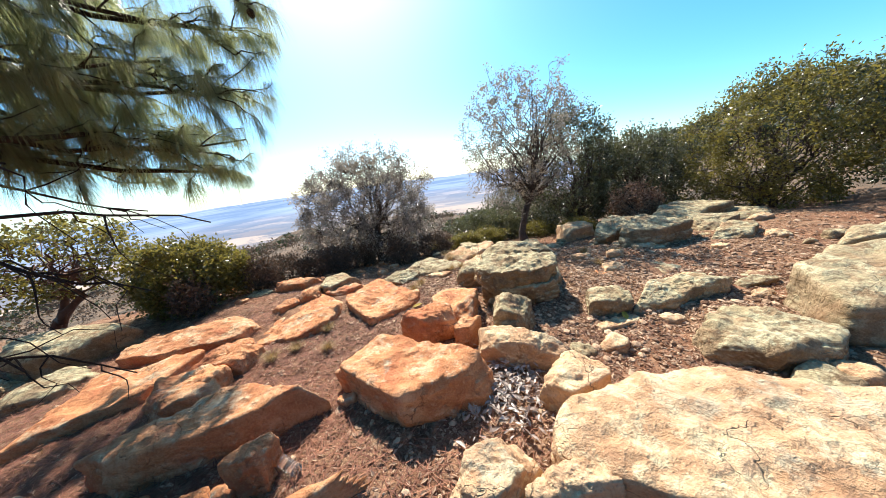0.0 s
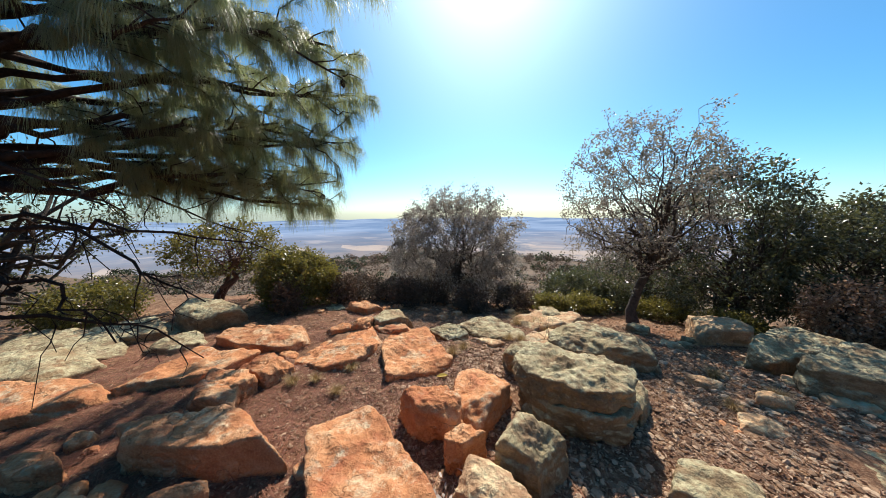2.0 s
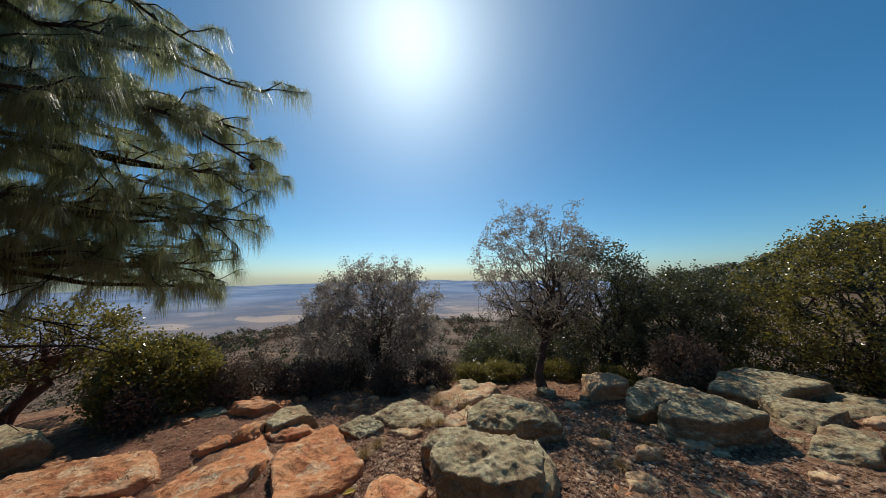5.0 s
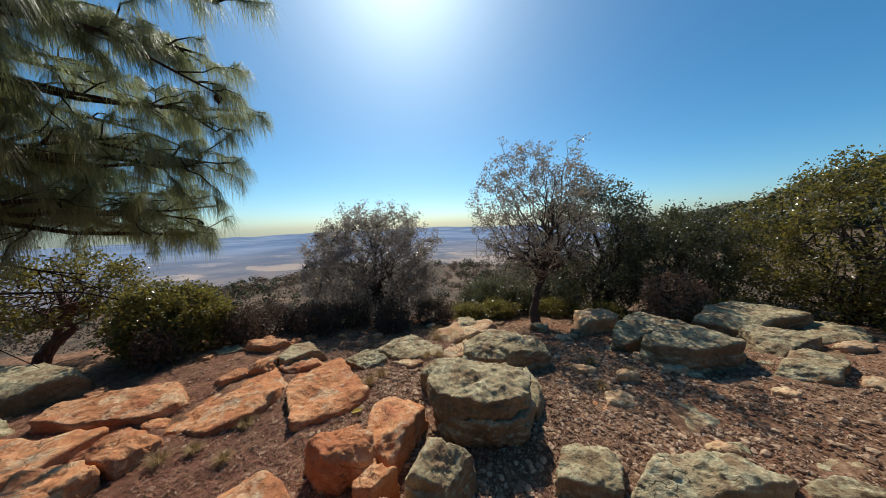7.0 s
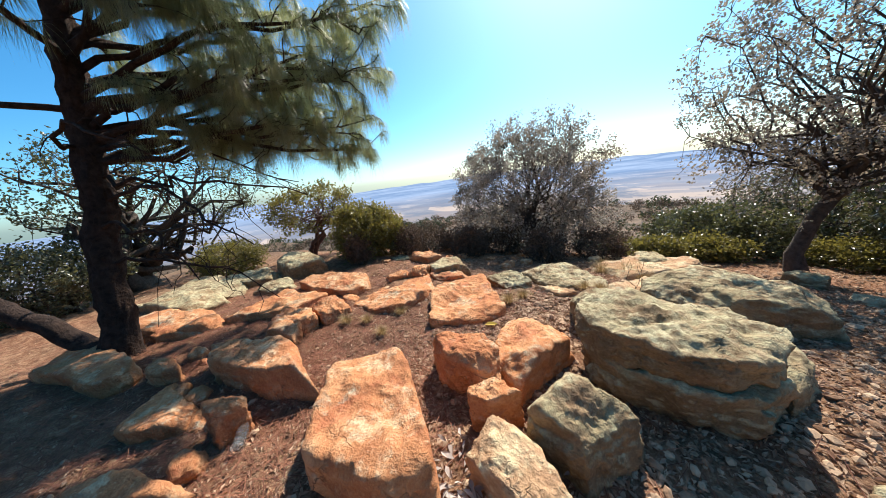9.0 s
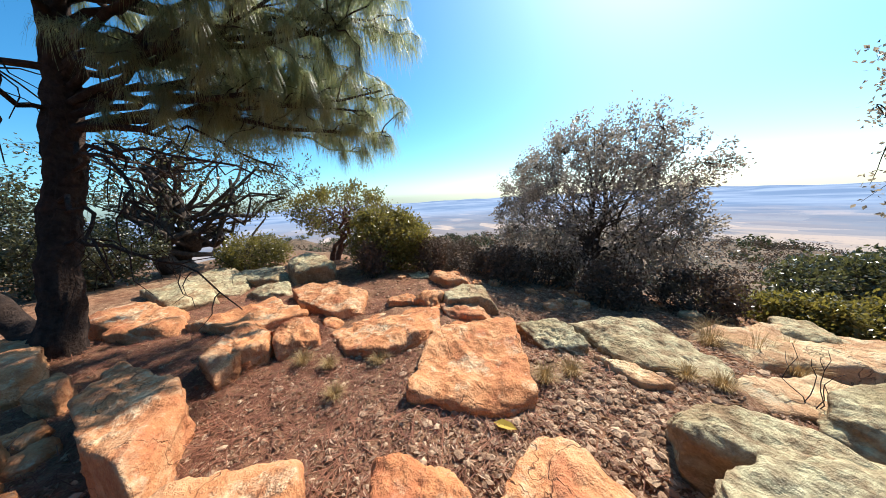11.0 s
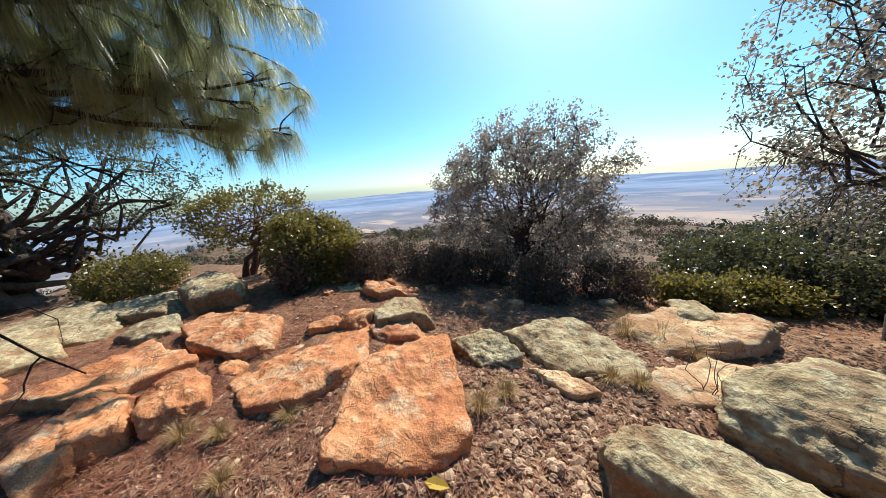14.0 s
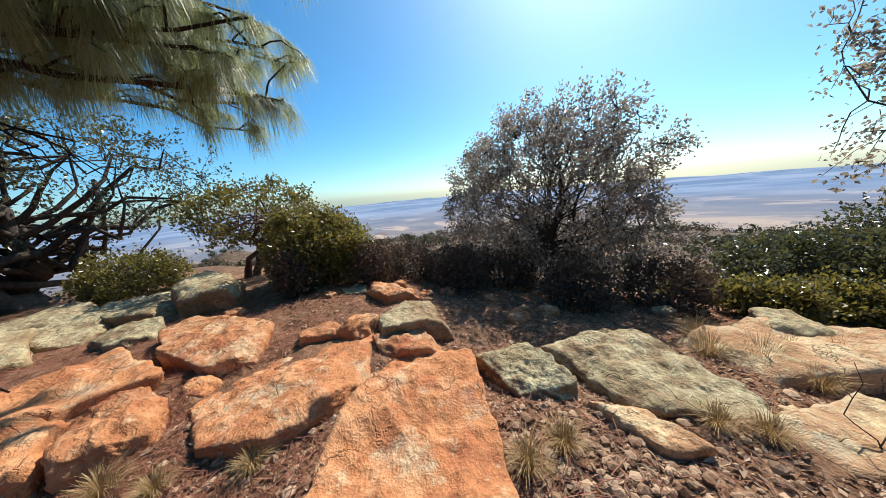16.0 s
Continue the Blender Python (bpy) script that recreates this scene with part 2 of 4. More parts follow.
    rough = 1 + 0.22 * octaves(x * 0.012, y * 0.012, 4, 2) * step(r, 15, 60)
    drop = (0.5 * soft_over(fall - 0.5, 0.35) - 0.335 * soft_over(fall - 9, 2.5)) * rough
    drop = drop - 16.0 * np.exp(-(((r - 440 - 40 * octaves(az * 0.04, az * 0 + 7, 2, 6)) / 65) ** 2)) * np.maximum(0.35 + octaves(az * 0.07, az * 0 + 1, 3, 77), 0)
    low = -drop
    low = PLAIN + soft_over(low - PLAIN, 6.0)
    hills = 26 * step(r, 2500, 4300) * np.maximum(octaves(az * 0.09, r * 0.0006, 4, 21) + 0.35, 0) + 1.5 * octaves(x * 0.004, y * 0.004, 3, 4) * step(r, 300, 900)
    valley = shelf + low + hills
    round_az = np.where(az < -90, az + 360, az)
    # The last term raises unseen ground behind the camera, added to block sky fill.
    lift = -7 + 7.2 * step(round_az, 20, 36) + 5.4 * step(round_az, 36, 50) + 3 * step(round_az, 50, 90) + 9 * step(round_az, 95, 150)
    shoulder = shelf + np.tan(np.radians(lift)) * np.minimum(soft_over(r - 9, 3), 190) + 1.8 * octaves(x * 0.03, y * 0.03, 4, 31) * step(r, 14, 60) - 0.3 * np.maximum(r - 230, 0)
    shoulder = np.maximum(shoulder, PLAIN)
    return valley * open_side + shoulder * (1 - open_side)


def gz(x, y):
    return float(ground_z(np.array([x]), np.array([y]))[0])


# ---- the ground, one sheet to the horizon ----
def build_ground():
    n_ring, n_sect = 460, 420
    radii = np.concatenate([[0.0], np.geomspace(0.12, 4850, n_ring)])
    ang = np.linspace(0, 2 * math.pi, n_sect, endpoint=False)
    rr, aa = np.meshgrid(radii[1:], ang, indexing="ij")
    x, y = rr * np.sin(aa), 2.0 + rr * np.cos(aa)
    z = ground_z(x, y)
    close = 1 - step(rr, 6, 12)
    z = z + close * (0.018 * octaves(x * 6, y * 6, 4, 50) + 0.008 * octaves(x * 25, y * 25, 2, 60))
    verts = np.concatenate([[[0, 2.0, gz(0, 2.0)]], np.stack([x, y, z], -1).reshape(-1, 3)])
    i, j = np.meshgrid(np.arange(n_ring - 1), np.arange(n_sect), indexing="ij")
    a, b = 1 + i * n_sect + j, 1 + i * n_sect + (j + 1) % n_sect
    quads = np.stack([a, a + n_sect, b + n_sect, b], -1).reshape(-1, 4)
    # the innermost fan as slim quads
    fan = [[0, 1 + 2 * k, 1 + 2 * k + 1, 1 + (2 * k + 2) % n_sect] for k in range(n_sect // 2)]
    ob = new("ground", fast_mesh("ground", verts, np.concatenate([quads, fan])[:, ::-1], EARTH, True))
    tagged(ob, "red stony earth on a rocky summit falling away to a dry farmed valley", "ground", kind="structure")


build_ground()


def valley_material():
    m, nt, b = material("painted_haze_plain", 1.0, 0.0)
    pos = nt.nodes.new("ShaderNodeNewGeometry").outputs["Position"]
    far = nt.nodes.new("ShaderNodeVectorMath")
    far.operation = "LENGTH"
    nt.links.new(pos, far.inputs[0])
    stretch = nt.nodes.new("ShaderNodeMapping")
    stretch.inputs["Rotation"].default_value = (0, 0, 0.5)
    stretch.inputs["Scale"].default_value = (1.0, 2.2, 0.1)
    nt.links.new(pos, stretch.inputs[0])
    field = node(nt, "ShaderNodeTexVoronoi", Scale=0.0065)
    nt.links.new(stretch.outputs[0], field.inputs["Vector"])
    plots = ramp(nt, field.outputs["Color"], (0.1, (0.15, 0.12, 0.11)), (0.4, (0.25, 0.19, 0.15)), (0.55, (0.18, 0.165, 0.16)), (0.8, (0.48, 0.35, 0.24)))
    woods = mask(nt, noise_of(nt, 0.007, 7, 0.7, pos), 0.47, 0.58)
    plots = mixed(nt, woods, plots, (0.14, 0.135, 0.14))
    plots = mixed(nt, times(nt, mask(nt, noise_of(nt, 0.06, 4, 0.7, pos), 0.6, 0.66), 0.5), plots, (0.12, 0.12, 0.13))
    # Distance haze painted into the colour: plots turn blue with range.
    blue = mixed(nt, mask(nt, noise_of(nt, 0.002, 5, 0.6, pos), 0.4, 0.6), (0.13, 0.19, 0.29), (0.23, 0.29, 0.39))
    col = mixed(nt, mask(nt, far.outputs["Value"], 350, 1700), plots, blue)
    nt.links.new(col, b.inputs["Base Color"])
    # Faint glow stands in for lit haze; the plain is no lamp.
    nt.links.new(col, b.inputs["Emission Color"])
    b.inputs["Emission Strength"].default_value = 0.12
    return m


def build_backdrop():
    """The far plain and its hills, beyond the foot of the slope, with haze painted into the colour."""
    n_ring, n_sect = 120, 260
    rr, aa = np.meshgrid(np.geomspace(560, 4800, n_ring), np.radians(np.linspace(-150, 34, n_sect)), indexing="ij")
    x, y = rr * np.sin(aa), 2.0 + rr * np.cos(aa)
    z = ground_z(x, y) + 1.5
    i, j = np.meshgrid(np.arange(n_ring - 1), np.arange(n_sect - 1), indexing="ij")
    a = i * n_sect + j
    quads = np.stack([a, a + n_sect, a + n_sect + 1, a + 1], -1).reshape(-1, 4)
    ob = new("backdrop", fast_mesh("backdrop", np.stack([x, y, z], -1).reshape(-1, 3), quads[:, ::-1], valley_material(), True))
    tagged(ob, "farmed plain with far low hills, blue distance haze painted in", "valley", kind="structure")


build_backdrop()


# ---- rocks ----
def sphere_of(level):
    bm = bmesh.new()
    bmesh.ops.create_icosphere(bm, subdivisions=level, radius=1.0)
    v = np.array([p.co[:] for p in bm.verts])
    f = np.array([[p.index for p in q.verts] for q in bm.faces])
    bm.free()
    return v, f


SPHERES = {k: sphere_of(k) for k in (1, 4, 5, 6)}


def boulder(name, outline, top, kind, seed, label, slope=(0.0, 0.0), level=6, deep=0.18, batter=0.03, bumps=1.0, floor=None, chips=9, sharp=34, ledge=0.35, group=""):
    """A block of stone: its outline in plan, the height of its top and its slope, its sides battered, its edges worn and its faces broken."""
    rng = random.Random(seed)
    pts = np.array(outline, float)
    mid = pts.mean(0)
    pts = mid + (pts - mid) * 1.04
    base = (gz(*mid) if floor is None else floor) - deep
    c = np.array([mid[0], mid[1], (top + base) / 2])
    planes = []
    n = len(pts)
    for k in range(n):
        p, q = pts[k], pts[(k + 1) % n]
        out = np.array([q[1] - p[1], p[0] - q[0]])
        out = out / (np.linalg.norm(out) + 1e-9)
        b = batter + rng.uniform(-0.12, 0.12)
        nrm = np.array([out[0], out[1], b])
        on = np.array([p[0], p[1], top])
        planes.append((nrm, nrm @ (on - c)))
    up = np.array([-slope[0], -slope[1], 1.0])
    planes.append((up, up @ (np.array([mid[0], mid[1], top]) - c)))
    planes.append((np.array([0, 0, -1.0]), c[2] - base))
    size = np.r_[np.ptp(pts, axis=0) / 2, (top - base) / 2]
    for _ in range(chips):
        a = rng.uniform(0, 6.28)
        nrm = np.array([math.cos(a) / size[0], math.sin(a) / size[1], rng.uniform(-0.5, 1.4) / size[2]])
        nrm /= math.hypot(1.0, nrm[2] * size[2])
        planes.append((nrm, rng.uniform(1.0, 1.25)))
    u, f = SPHERES[level]
    d = u * np.maximum(size, 0.03)
    total = np.zeros(len(d))
    for nrm, h in planes:
        total += np.maximum(d @ nrm / max(h, 0.01), 0) ** sharp
    reach = total ** (-1 / sharp)
    v = d * reach[:, None]
    wide = float(min(size[0], size[1], 0.5))
    shift = Vector((seed * 3.17, seed * 1.73, seed * 0.77))
    amp = np.empty(len(v))
    for k, p in enumerate(v):
        w = Vector(p) + shift
        a = noise.fractal(w * (1.1 / max(wide, 0.08)), 0.9, 2.1, 3) * 0.036
        e = noise.ridged_multi_fractal(w * 5.5, 0.9, 2.2, 4, 1.0, 2.0) * 0.009 - 0.009
        g = noise.fractal(w * 17, 0.7, 2.1, 4) * 0.014
        amp[k] = a * wide / 0.3 - e + g - ledge * (0.5 + 0.5 * math.sin((p[2] + 0.05 * a / 0.03) * 42 + seed)) ** 4 * 0.02
    nd = v / (np.maximum(size, 0.03) ** 1.2)
    nd /= np.linalg.norm(nd, axis=1)[:, None]
    v = v + nd * (amp * bumps)[:, None]
    ob = new(name, fast_mesh(name, v, f, ROCKS[kind], True))
    ob.location = c
    return tagged(ob, label, "rock", group)




# ---- the rocks of the shelf: kind, outline in plan, top, stone, seed, label ----
STONES = (
    ("slab", [(-1.04, 1.84), (-0.43, 1.36), (0.08, 1.51), (0.16, 1.63), (-0.09, 1.79), (-0.59, 2.07), (-0.84, 2.08)], 0.28, "orange", 1, "large wedge-shaped orange sandstone block amid pine needles", {"slope": (0.06, -0.07)}),
    ("slab", [(-2.37, 2.54), (-1.75, 2.54), (-1.51, 2.76), (-1.5, 3.08), (-1.53, 3.3), (-2.04, 3.63), (-2.25, 3.2), (-2.34, 2.84)], 0.06, "orange", 2, "long orange sandstone slab beside the cracked one", {"slope": (0.12, -0.01)}),
    ("slab", [(-1.61, 3.65), (-1.54, 3.39), (-1.36, 3.07), (-1.02, 2.7), (-0.59, 3.01), (-0.54, 3.23), (-0.75, 3.46), (-1.17, 3.78)], 0.09, "orange", 3, "flat tilted orange slab split by thin cracks", {}),
    ("stone", [(-1.88, 3.53), (-1.63, 3.47), (-1.34, 3.76), (-1.67, 3.82)], 0.09, "orange", 4, "weathered orange sandstone block set in red earth", {"level": 5}),
    ("boulder", [(-1.2, 3.86), (-0.84, 3.77), (-0.62, 3.98), (-0.96, 4.16)], 0.06, "lichen", 5, "rounded grey stone with dry weeds beside it", {"slope": (-0.1, 0.33)}),
    ("boulder", [(-0.89, 4.27), (-0.37, 4.03), (0.06, 4.32), (0.06, 4.44), (-0.4, 4.77), (-0.75, 4.6)], 0.05, "lichen", 6, "grey lichened slab tilting towards the oak", {"ledge": 0.8, "slope": (-0.17, -0.01)}),
    ("stone", [(-0.57, 3.93), (-0.23, 3.82), (-0.11, 3.95), (-0.41, 4.03)], 0.03, "pale", 7, "pale buff sandstone block set in red earth", {"level": 5}),
    ("slab", [(0.07, 4.33), (0.19, 4.14), (0.52, 4.36), (0.8, 4.83), (0.73, 4.96), (0.36, 4.77)], -0.02, "pale", 8, "pale buff sandstone slab set in red earth", {"level": 5}),
    ("boulder", [(0.2, 3.0), (0.34, 2.77), (0.72, 2.69), (1.06, 2.82), (1.12, 3.1), (0.85, 3.3), (0.35, 3.25)], 0.43, "lichen", 9, "broad lichen-crusted upper slab lying on a lower block", {"slope": (0.02, 0.03), "floor": 0.265, "deep": 0.02, "ledge": 0.1, "batter": 0.0, "sharp": 24, "bumps": 1.5, "chips": 0}),
    ("boulder", [(0.27, 2.95), (0.4, 2.75), (0.74, 2.68), (1.06, 2.8), (1.15, 3.12), (0.9, 3.31), (0.36, 3.26)], 0.26, "lichen", 10, "dark lower block under the lichen-crusted slab", {"ledge": 0.1, "batter": 0.0, "sharp": 24, "bumps": 1.7, "chips": 2}),
    ("slab", [(-0.02, 3.52), (0.06, 3.34), (0.5, 3.36), (1.05, 3.4), (1.12, 3.6), (0.5, 3.68)], 0.27, "lichen", 66, "low lichened slab behind the two-part boulder", {"ledge": 0.2}),
    ("boulder", [(0.4, 4.1), (0.95, 3.98), (1.5, 4.15), (1.55, 4.7), (0.9, 4.75), (0.45, 4.4)], 0.2, "lichen", 11, "grey-green lichened boulder set in red earth", {"ledge": 0.8}),
    ("boulder", [(1.05, 3.57), (1.16, 3.05), (1.29, 3.3), (1.15, 3.66)], 0.2, "lichen", 12, "grey-green lichened boulder set in red earth", {"level": 5}),
    ("stone", [(0.26, 2.12), (0.34, 2.11), (0.51, 2.12), (0.58, 2.25), (0.67, 2.43), (0.51, 2.45), (0.3, 2.47)], 0.34, "lichen", 13, "squarish lichened boulder leaning beside an orange block", {"slope": (-0.46, 0.28)}),
    ("boulder", [(-0.36, 3.05), (-0.25, 2.66), (-0.12, 2.45), (0.08, 2.39), (0.16, 2.73), (0.2, 2.98)], 0.21, "orange", 14, "tilted tan sandstone boulder set in red earth", {"slope": (0.29, -0.04)}),
    ("stone", [(-0.58, 2.36), (-0.34, 2.22), (-0.06, 2.31), (-0.11, 2.46), (-0.43, 2.57)], 0.28, "orange", 15, "weathered orange sandstone block set in red earth", {}),
    ("stone", [(-0.1, 2.06), (0.05, 2.09), (0.16, 2.25), (-0.01, 2.29)], 0.24, "orange", 16, "small tan sandstone stone set in red earth", {}),
    ("boulder", [(0.13, 1.84), (0.66, 1.73), (0.73, 1.78), (0.23, 2.09), (0.13, 2.04)], 0.27, "pale", 17, "long narrow buff stone wedged between boulders", {}),
    ("stone", [(1.17, 2.37), (1.35, 2.34), (1.55, 2.38), (1.67, 2.67), (1.32, 2.72)], 0.2, "lichen", 18, "grey-green lichened stone set in red earth", {}),
    ("stone", [(1.16, 2.22), (1.18, 2.14), (1.51, 2.21), (1.6, 2.32), (1.31, 2.29)], 0.05, "pale", 19, "pale buff sandstone block set in red earth", {"level": 5}),
    ("boulder", [(1.6, 2.36), (1.98, 2.35), (2.52, 2.5), (2.65, 2.7), (2.41, 2.74), (1.84, 2.58)], 0.22, "lichen", 20, "grey-green lichened boulder set in red earth", {}),
    ("boulder", [(1.67, 1.71), (1.86, 1.55), (2.19, 1.51), (2.52, 1.74), (2.54, 2.05), (2.17, 2.15), (1.73, 1.87)], 0.22, "lichen", 21, "grey-green lichened boulder set in red earth", {}),
    ("slab", [(0.36, 0.89), (0.49, 0.8), (0.72, 0.72), (1.2, 0.5), (1.95, 0.35), (2.1, 0.8), (1.75, 1.08), (1.57, 1.17), (1.32, 1.28), (1.0, 1.32), (0.51, 1.18), (0.37, 1.03)], 0.42, "pale", 22, "huge flat pale slab spotted with yellow lichen", {}),
    ("boulder", [(2.55, 1.73), (2.69, 1.56), (4.33, 2.56), (3.61, 2.61), (2.77, 2.27)], 0.42, "lichen", 23, "thick cream-coloured slab at the clearing's side", {"level": 5}),
    ("boulder", [(3.72, 2.69), (4.28, 2.53), (4.64, 2.78), (4.21, 2.97)], 0.45, "lichen", 24, "grey-green lichened boulder set in red earth", {"level": 5}),
    ("stone", [(-0.12, 0.85), (0.0, 0.8), (0.1, 0.82), (0.26, 0.97), (0.21, 1.06), (-0.03, 0.97)], 0.36, "pale", 25, "pale buff sandstone block set in red earth", {}),
    ("stone", [(0.15, 0.77), (0.5, 0.75), (0.51, 0.8), (0.42, 0.88), (0.27, 0.94), (0.17, 0.82)], 0.4, "pale", 26, "pale buff sandstone block set in red earth", {}),
    ("boulder", [(-1.2, 0.52), (-0.59, 1.02), (-0.77, 0.94), (-1.05, 0.81), (-1.16, 0.65)], 0.26, "orange", 27, "weathered orange sandstone boulder set in red earth", {"level": 5}),
    ("stone", [(0.41, 1.44), (0.54, 1.29), (0.8, 1.39), (0.86, 1.52), (0.64, 1.66)], 0.3, "pale", 28, "pale buff sandstone block set in red earth", {}),
    ("slab", [(-2.32, 1.23), (-2.11, 1.1), (-1.44, 1.35), (-1.03, 1.62), (-1.54, 1.66), (-1.8, 1.59)], 0.24, "orange", 29, "blocky orange rock in the pine's shade", {"slope": (0.05, 0.02), "batter": 0.0}),
    ("boulder", [(-2.48, 1.78), (-2.36, 1.59), (-1.87, 1.74), (-2.05, 1.88)], 0.16, "orange", 30, "weathered orange sandstone boulder set in red earth", {"level": 5}),
    ("stone", [(-1.08, 1.11), (-1.09, 1.26), (-1.23, 1.27), (-1.3, 1.07)], 0.26, "orange", 31, "small upright sharp-edged orange stone", {"level": 5}),
    ("slab", [(-3.77, 2.63), (-3.59, 2.39), (-3.07, 2.4), (-2.49, 2.61), (-2.41, 2.89), (-2.85, 3.11)], 0.1, "orange", 32, "weathered orange sandstone slab set in red earth", {}),
    ("boulder", [(-2.68, 2.09), (-2.04, 2.1), (-2.03, 2.37), (-2.29, 2.44)], 0.13, "orange", 33, "weathered orange sandstone boulder set in red earth", {}),
    ("boulder", [(-2.65, 1.78), (-2.33, 1.66), (-2.08, 1.85), (-2.08, 2.06), (-2.5, 2.07)], 0.15, "orange", 34, "weathered orange sandstone boulder set in red earth", {}),
    ("slab", [(-3.56, 2.15), (-3.25, 1.44), (-2.72, 1.84), (-2.64, 2.42)], 0.09, "orange", 35, "weathered orange sandstone slab set in red earth", {"level": 5}),
    ("slab", [(-4.57, 0.62), (-4.15, 0.36), (-3.39, 0.95), (-3.15, 1.4), (-3.73, 1.31)], 0.12, "orange", 36, "weathered orange sandstone slab set in red earth", {"level": 5}),
    ("slab", [(-3.97, 0.19), (-3.63, -0.05), (-2.66, 0.46), (-2.58, 0.75), (-3.44, 0.51)], 0.18, "orange", 37, "weathered orange sandstone slab set in red earth", {"level": 5}),
    ("boulder", [(-2.79, 0.75), (-2.41, 0.79), (-2.22, 1.01), (-2.56, 0.93)], 0.12, "orange", 38, "weathered orange sandstone boulder set in red earth", {"level": 5}),
    ("stone", [(-1.93, 0.6), (-1.65, 0.71), (-1.45, 0.96), (-1.65, 1.02), (-1.93, 0.92)], 0.12, "orange", 39, "weathered orange sandstone block set in red earth", {"level": 5}),
    ("boulder", [(-5.57, 2.86), (-5.02, 2.48), (-4.37, 2.56), (-4.04, 3.02), (-4.65, 3.17)], 0.22, "lichen", 40, "rounded dark boulder with a pale top near the bushes", {"level": 5}),
    ("boulder", [(-6.45, 1.46), (-5.88, 0.59), (-5.01, 1.05), (-4.51, 1.78), (-5.26, 1.94)], 0.02, "lichen", 41, "grey-green lichened boulder set in red earth", {"level": 5}),
    ("boulder", [(-6.02, 1.67), (-5.0, 1.9), (-4.69, 2.46), (-5.66, 2.45)], 0.0, "lichen", 42, "grey-green lichened boulder set in red earth", {"level": 5}),
    ("boulder", [(-4.4, 1.8), (-3.83, 2.02), (-3.85, 2.41), (-4.24, 2.36)], 0.05, "lichen", 43, "grey-green lichened boulder set in red earth", {"level": 5}),
    ("boulder", [(-5.7, 0.51), (-4.18, 1.11), (-4.19, 1.54), (-5.27, 1.38)], 0.06, "lichen", 44, "grey-green lichened boulder set in red earth", {"level": 5}),
    ("slab", [(-4.17, 0.6), (-3.46, 0.8), (-3.2, 1.19), (-3.9, 1.19)], 0.1, "orange", 45, "weathered orange sandstone slab set in red earth", {"level": 5}),
    ("stone", [(-2.48, 3.2), (-2.31, 3.16), (-2.16, 3.42), (-2.34, 3.49)], 0.1, "orange", 46, "weathered orange sandstone block set in red earth", {"level": 5}),
    ("stone", [(-2.26, 3.74), (-2.19, 3.39), (-1.95, 3.48), (-2.03, 3.68)], 0.15, "orange", 47, "weathered orange sandstone block set in red earth", {"level": 5}),
    ("boulder", [(-2.18, 3.76), (-1.79, 3.58), (-1.56, 3.97), (-1.92, 4.1)], 0.17, "lichen", 48, "grey-green lichened boulder set in red earth", {"level": 5}),
    ("boulder", [(-3.05, 4.11), (-2.52, 4.06), (-2.36, 4.4), (-3.0, 4.38)], 0.08, "orange", 49, "weathered orange sandstone boulder set in red earth", {"level": 5}),
    ("boulder", [(-3.63, 4.07), (-3.24, 3.93), (-3.07, 4.14), (-3.45, 4.33)], -0.02, "lichen", 50, "grey-green lichened boulder set in red earth", {"level": 5}),
    ("slab", [(2.4, 5.82), (3.01, 5.97), (3.32, 6.62), (2.51, 6.5)], -0.04, "pale", 51, "pale buff sandstone slab set in red earth", {"level": 5}),
    ("boulder", [(2.57, 4.97), (2.58, 4.66), (3.11, 4.86), (3.68, 5.41), (3.42, 5.66), (3.0, 5.5)], 0.2, "lichen", 52, "grey-green lichened boulder set in red earth", {"level": 6}),
    ("boulder", [(2.69, 4.4), (2.74, 4.2), (3.11, 4.1), (3.72, 4.33), (3.96, 4.72), (3.46, 5.04)], 0.3, "lichen", 53, "tall shaded boulder among the thicket's rocks", {"level": 6, "ledge": 0.8}),
    ("boulder", [(2.39, 4.54), (2.87, 4.58), (3.11, 5.21), (2.53, 5.06)], -0.15, "lichen", 54, "grey-green lichened boulder set in red earth", {"level": 5}),
    ("boulder", [(3.71, 3.99), (4.2, 3.94), (4.63, 4.23), (4.88, 4.6), (4.3, 4.45)], 0.14, "lichen", 55, "grey-green lichened boulder set in red earth", {"level": 6}),
    ("boulder", [(4.27, 4.62), (5.15, 5.04), (5.39, 5.51), (4.49, 5.37)], 0.08, "lichen", 56, "grey-green lichened boulder set in red earth", {"level": 6}),
    ("boulder", [(4.1, 5.79), (4.55, 5.36), (5.75, 5.78), (5.87, 6.91)], 0.15, "lichen", 57, "grey-green lichened boulder set in red earth", {"level": 5}),
    ("boulder", [(5.27, 5.16), (6.01, 5.26), (6.47, 6.01), (5.61, 5.78)], 0.0, "lichen", 58, "grey-green lichened boulder set in red earth", {"level": 5}),
    ("stone", [(2.29, 3.42), (2.31, 3.05), (2.75, 3.22), (2.65, 3.45)], 0.04, "lichen", 59, "grey-green lichened stone set in red earth", {"level": 5}),
    ("stone", [(2.93, 3.34), (2.98, 3.16), (3.17, 3.2), (3.08, 3.38)], 0.01, "orange", 60, "weathered orange sandstone block set in red earth", {"level": 5}),
    ("stone", [(2.91, 2.82), (3.02, 2.74), (3.29, 2.85), (3.29, 2.97)], 0.05, "lichen", 61, "grey-green lichened stone set in red earth", {"level": 5}),
    ("boulder", [(2.57, 2.57), (2.59, 2.51), (3.05, 2.57), (3.23, 2.73), (2.96, 2.71)], 0.1, "lichen", 62, "grey-green lichened boulder set in red earth", {"level": 5}),
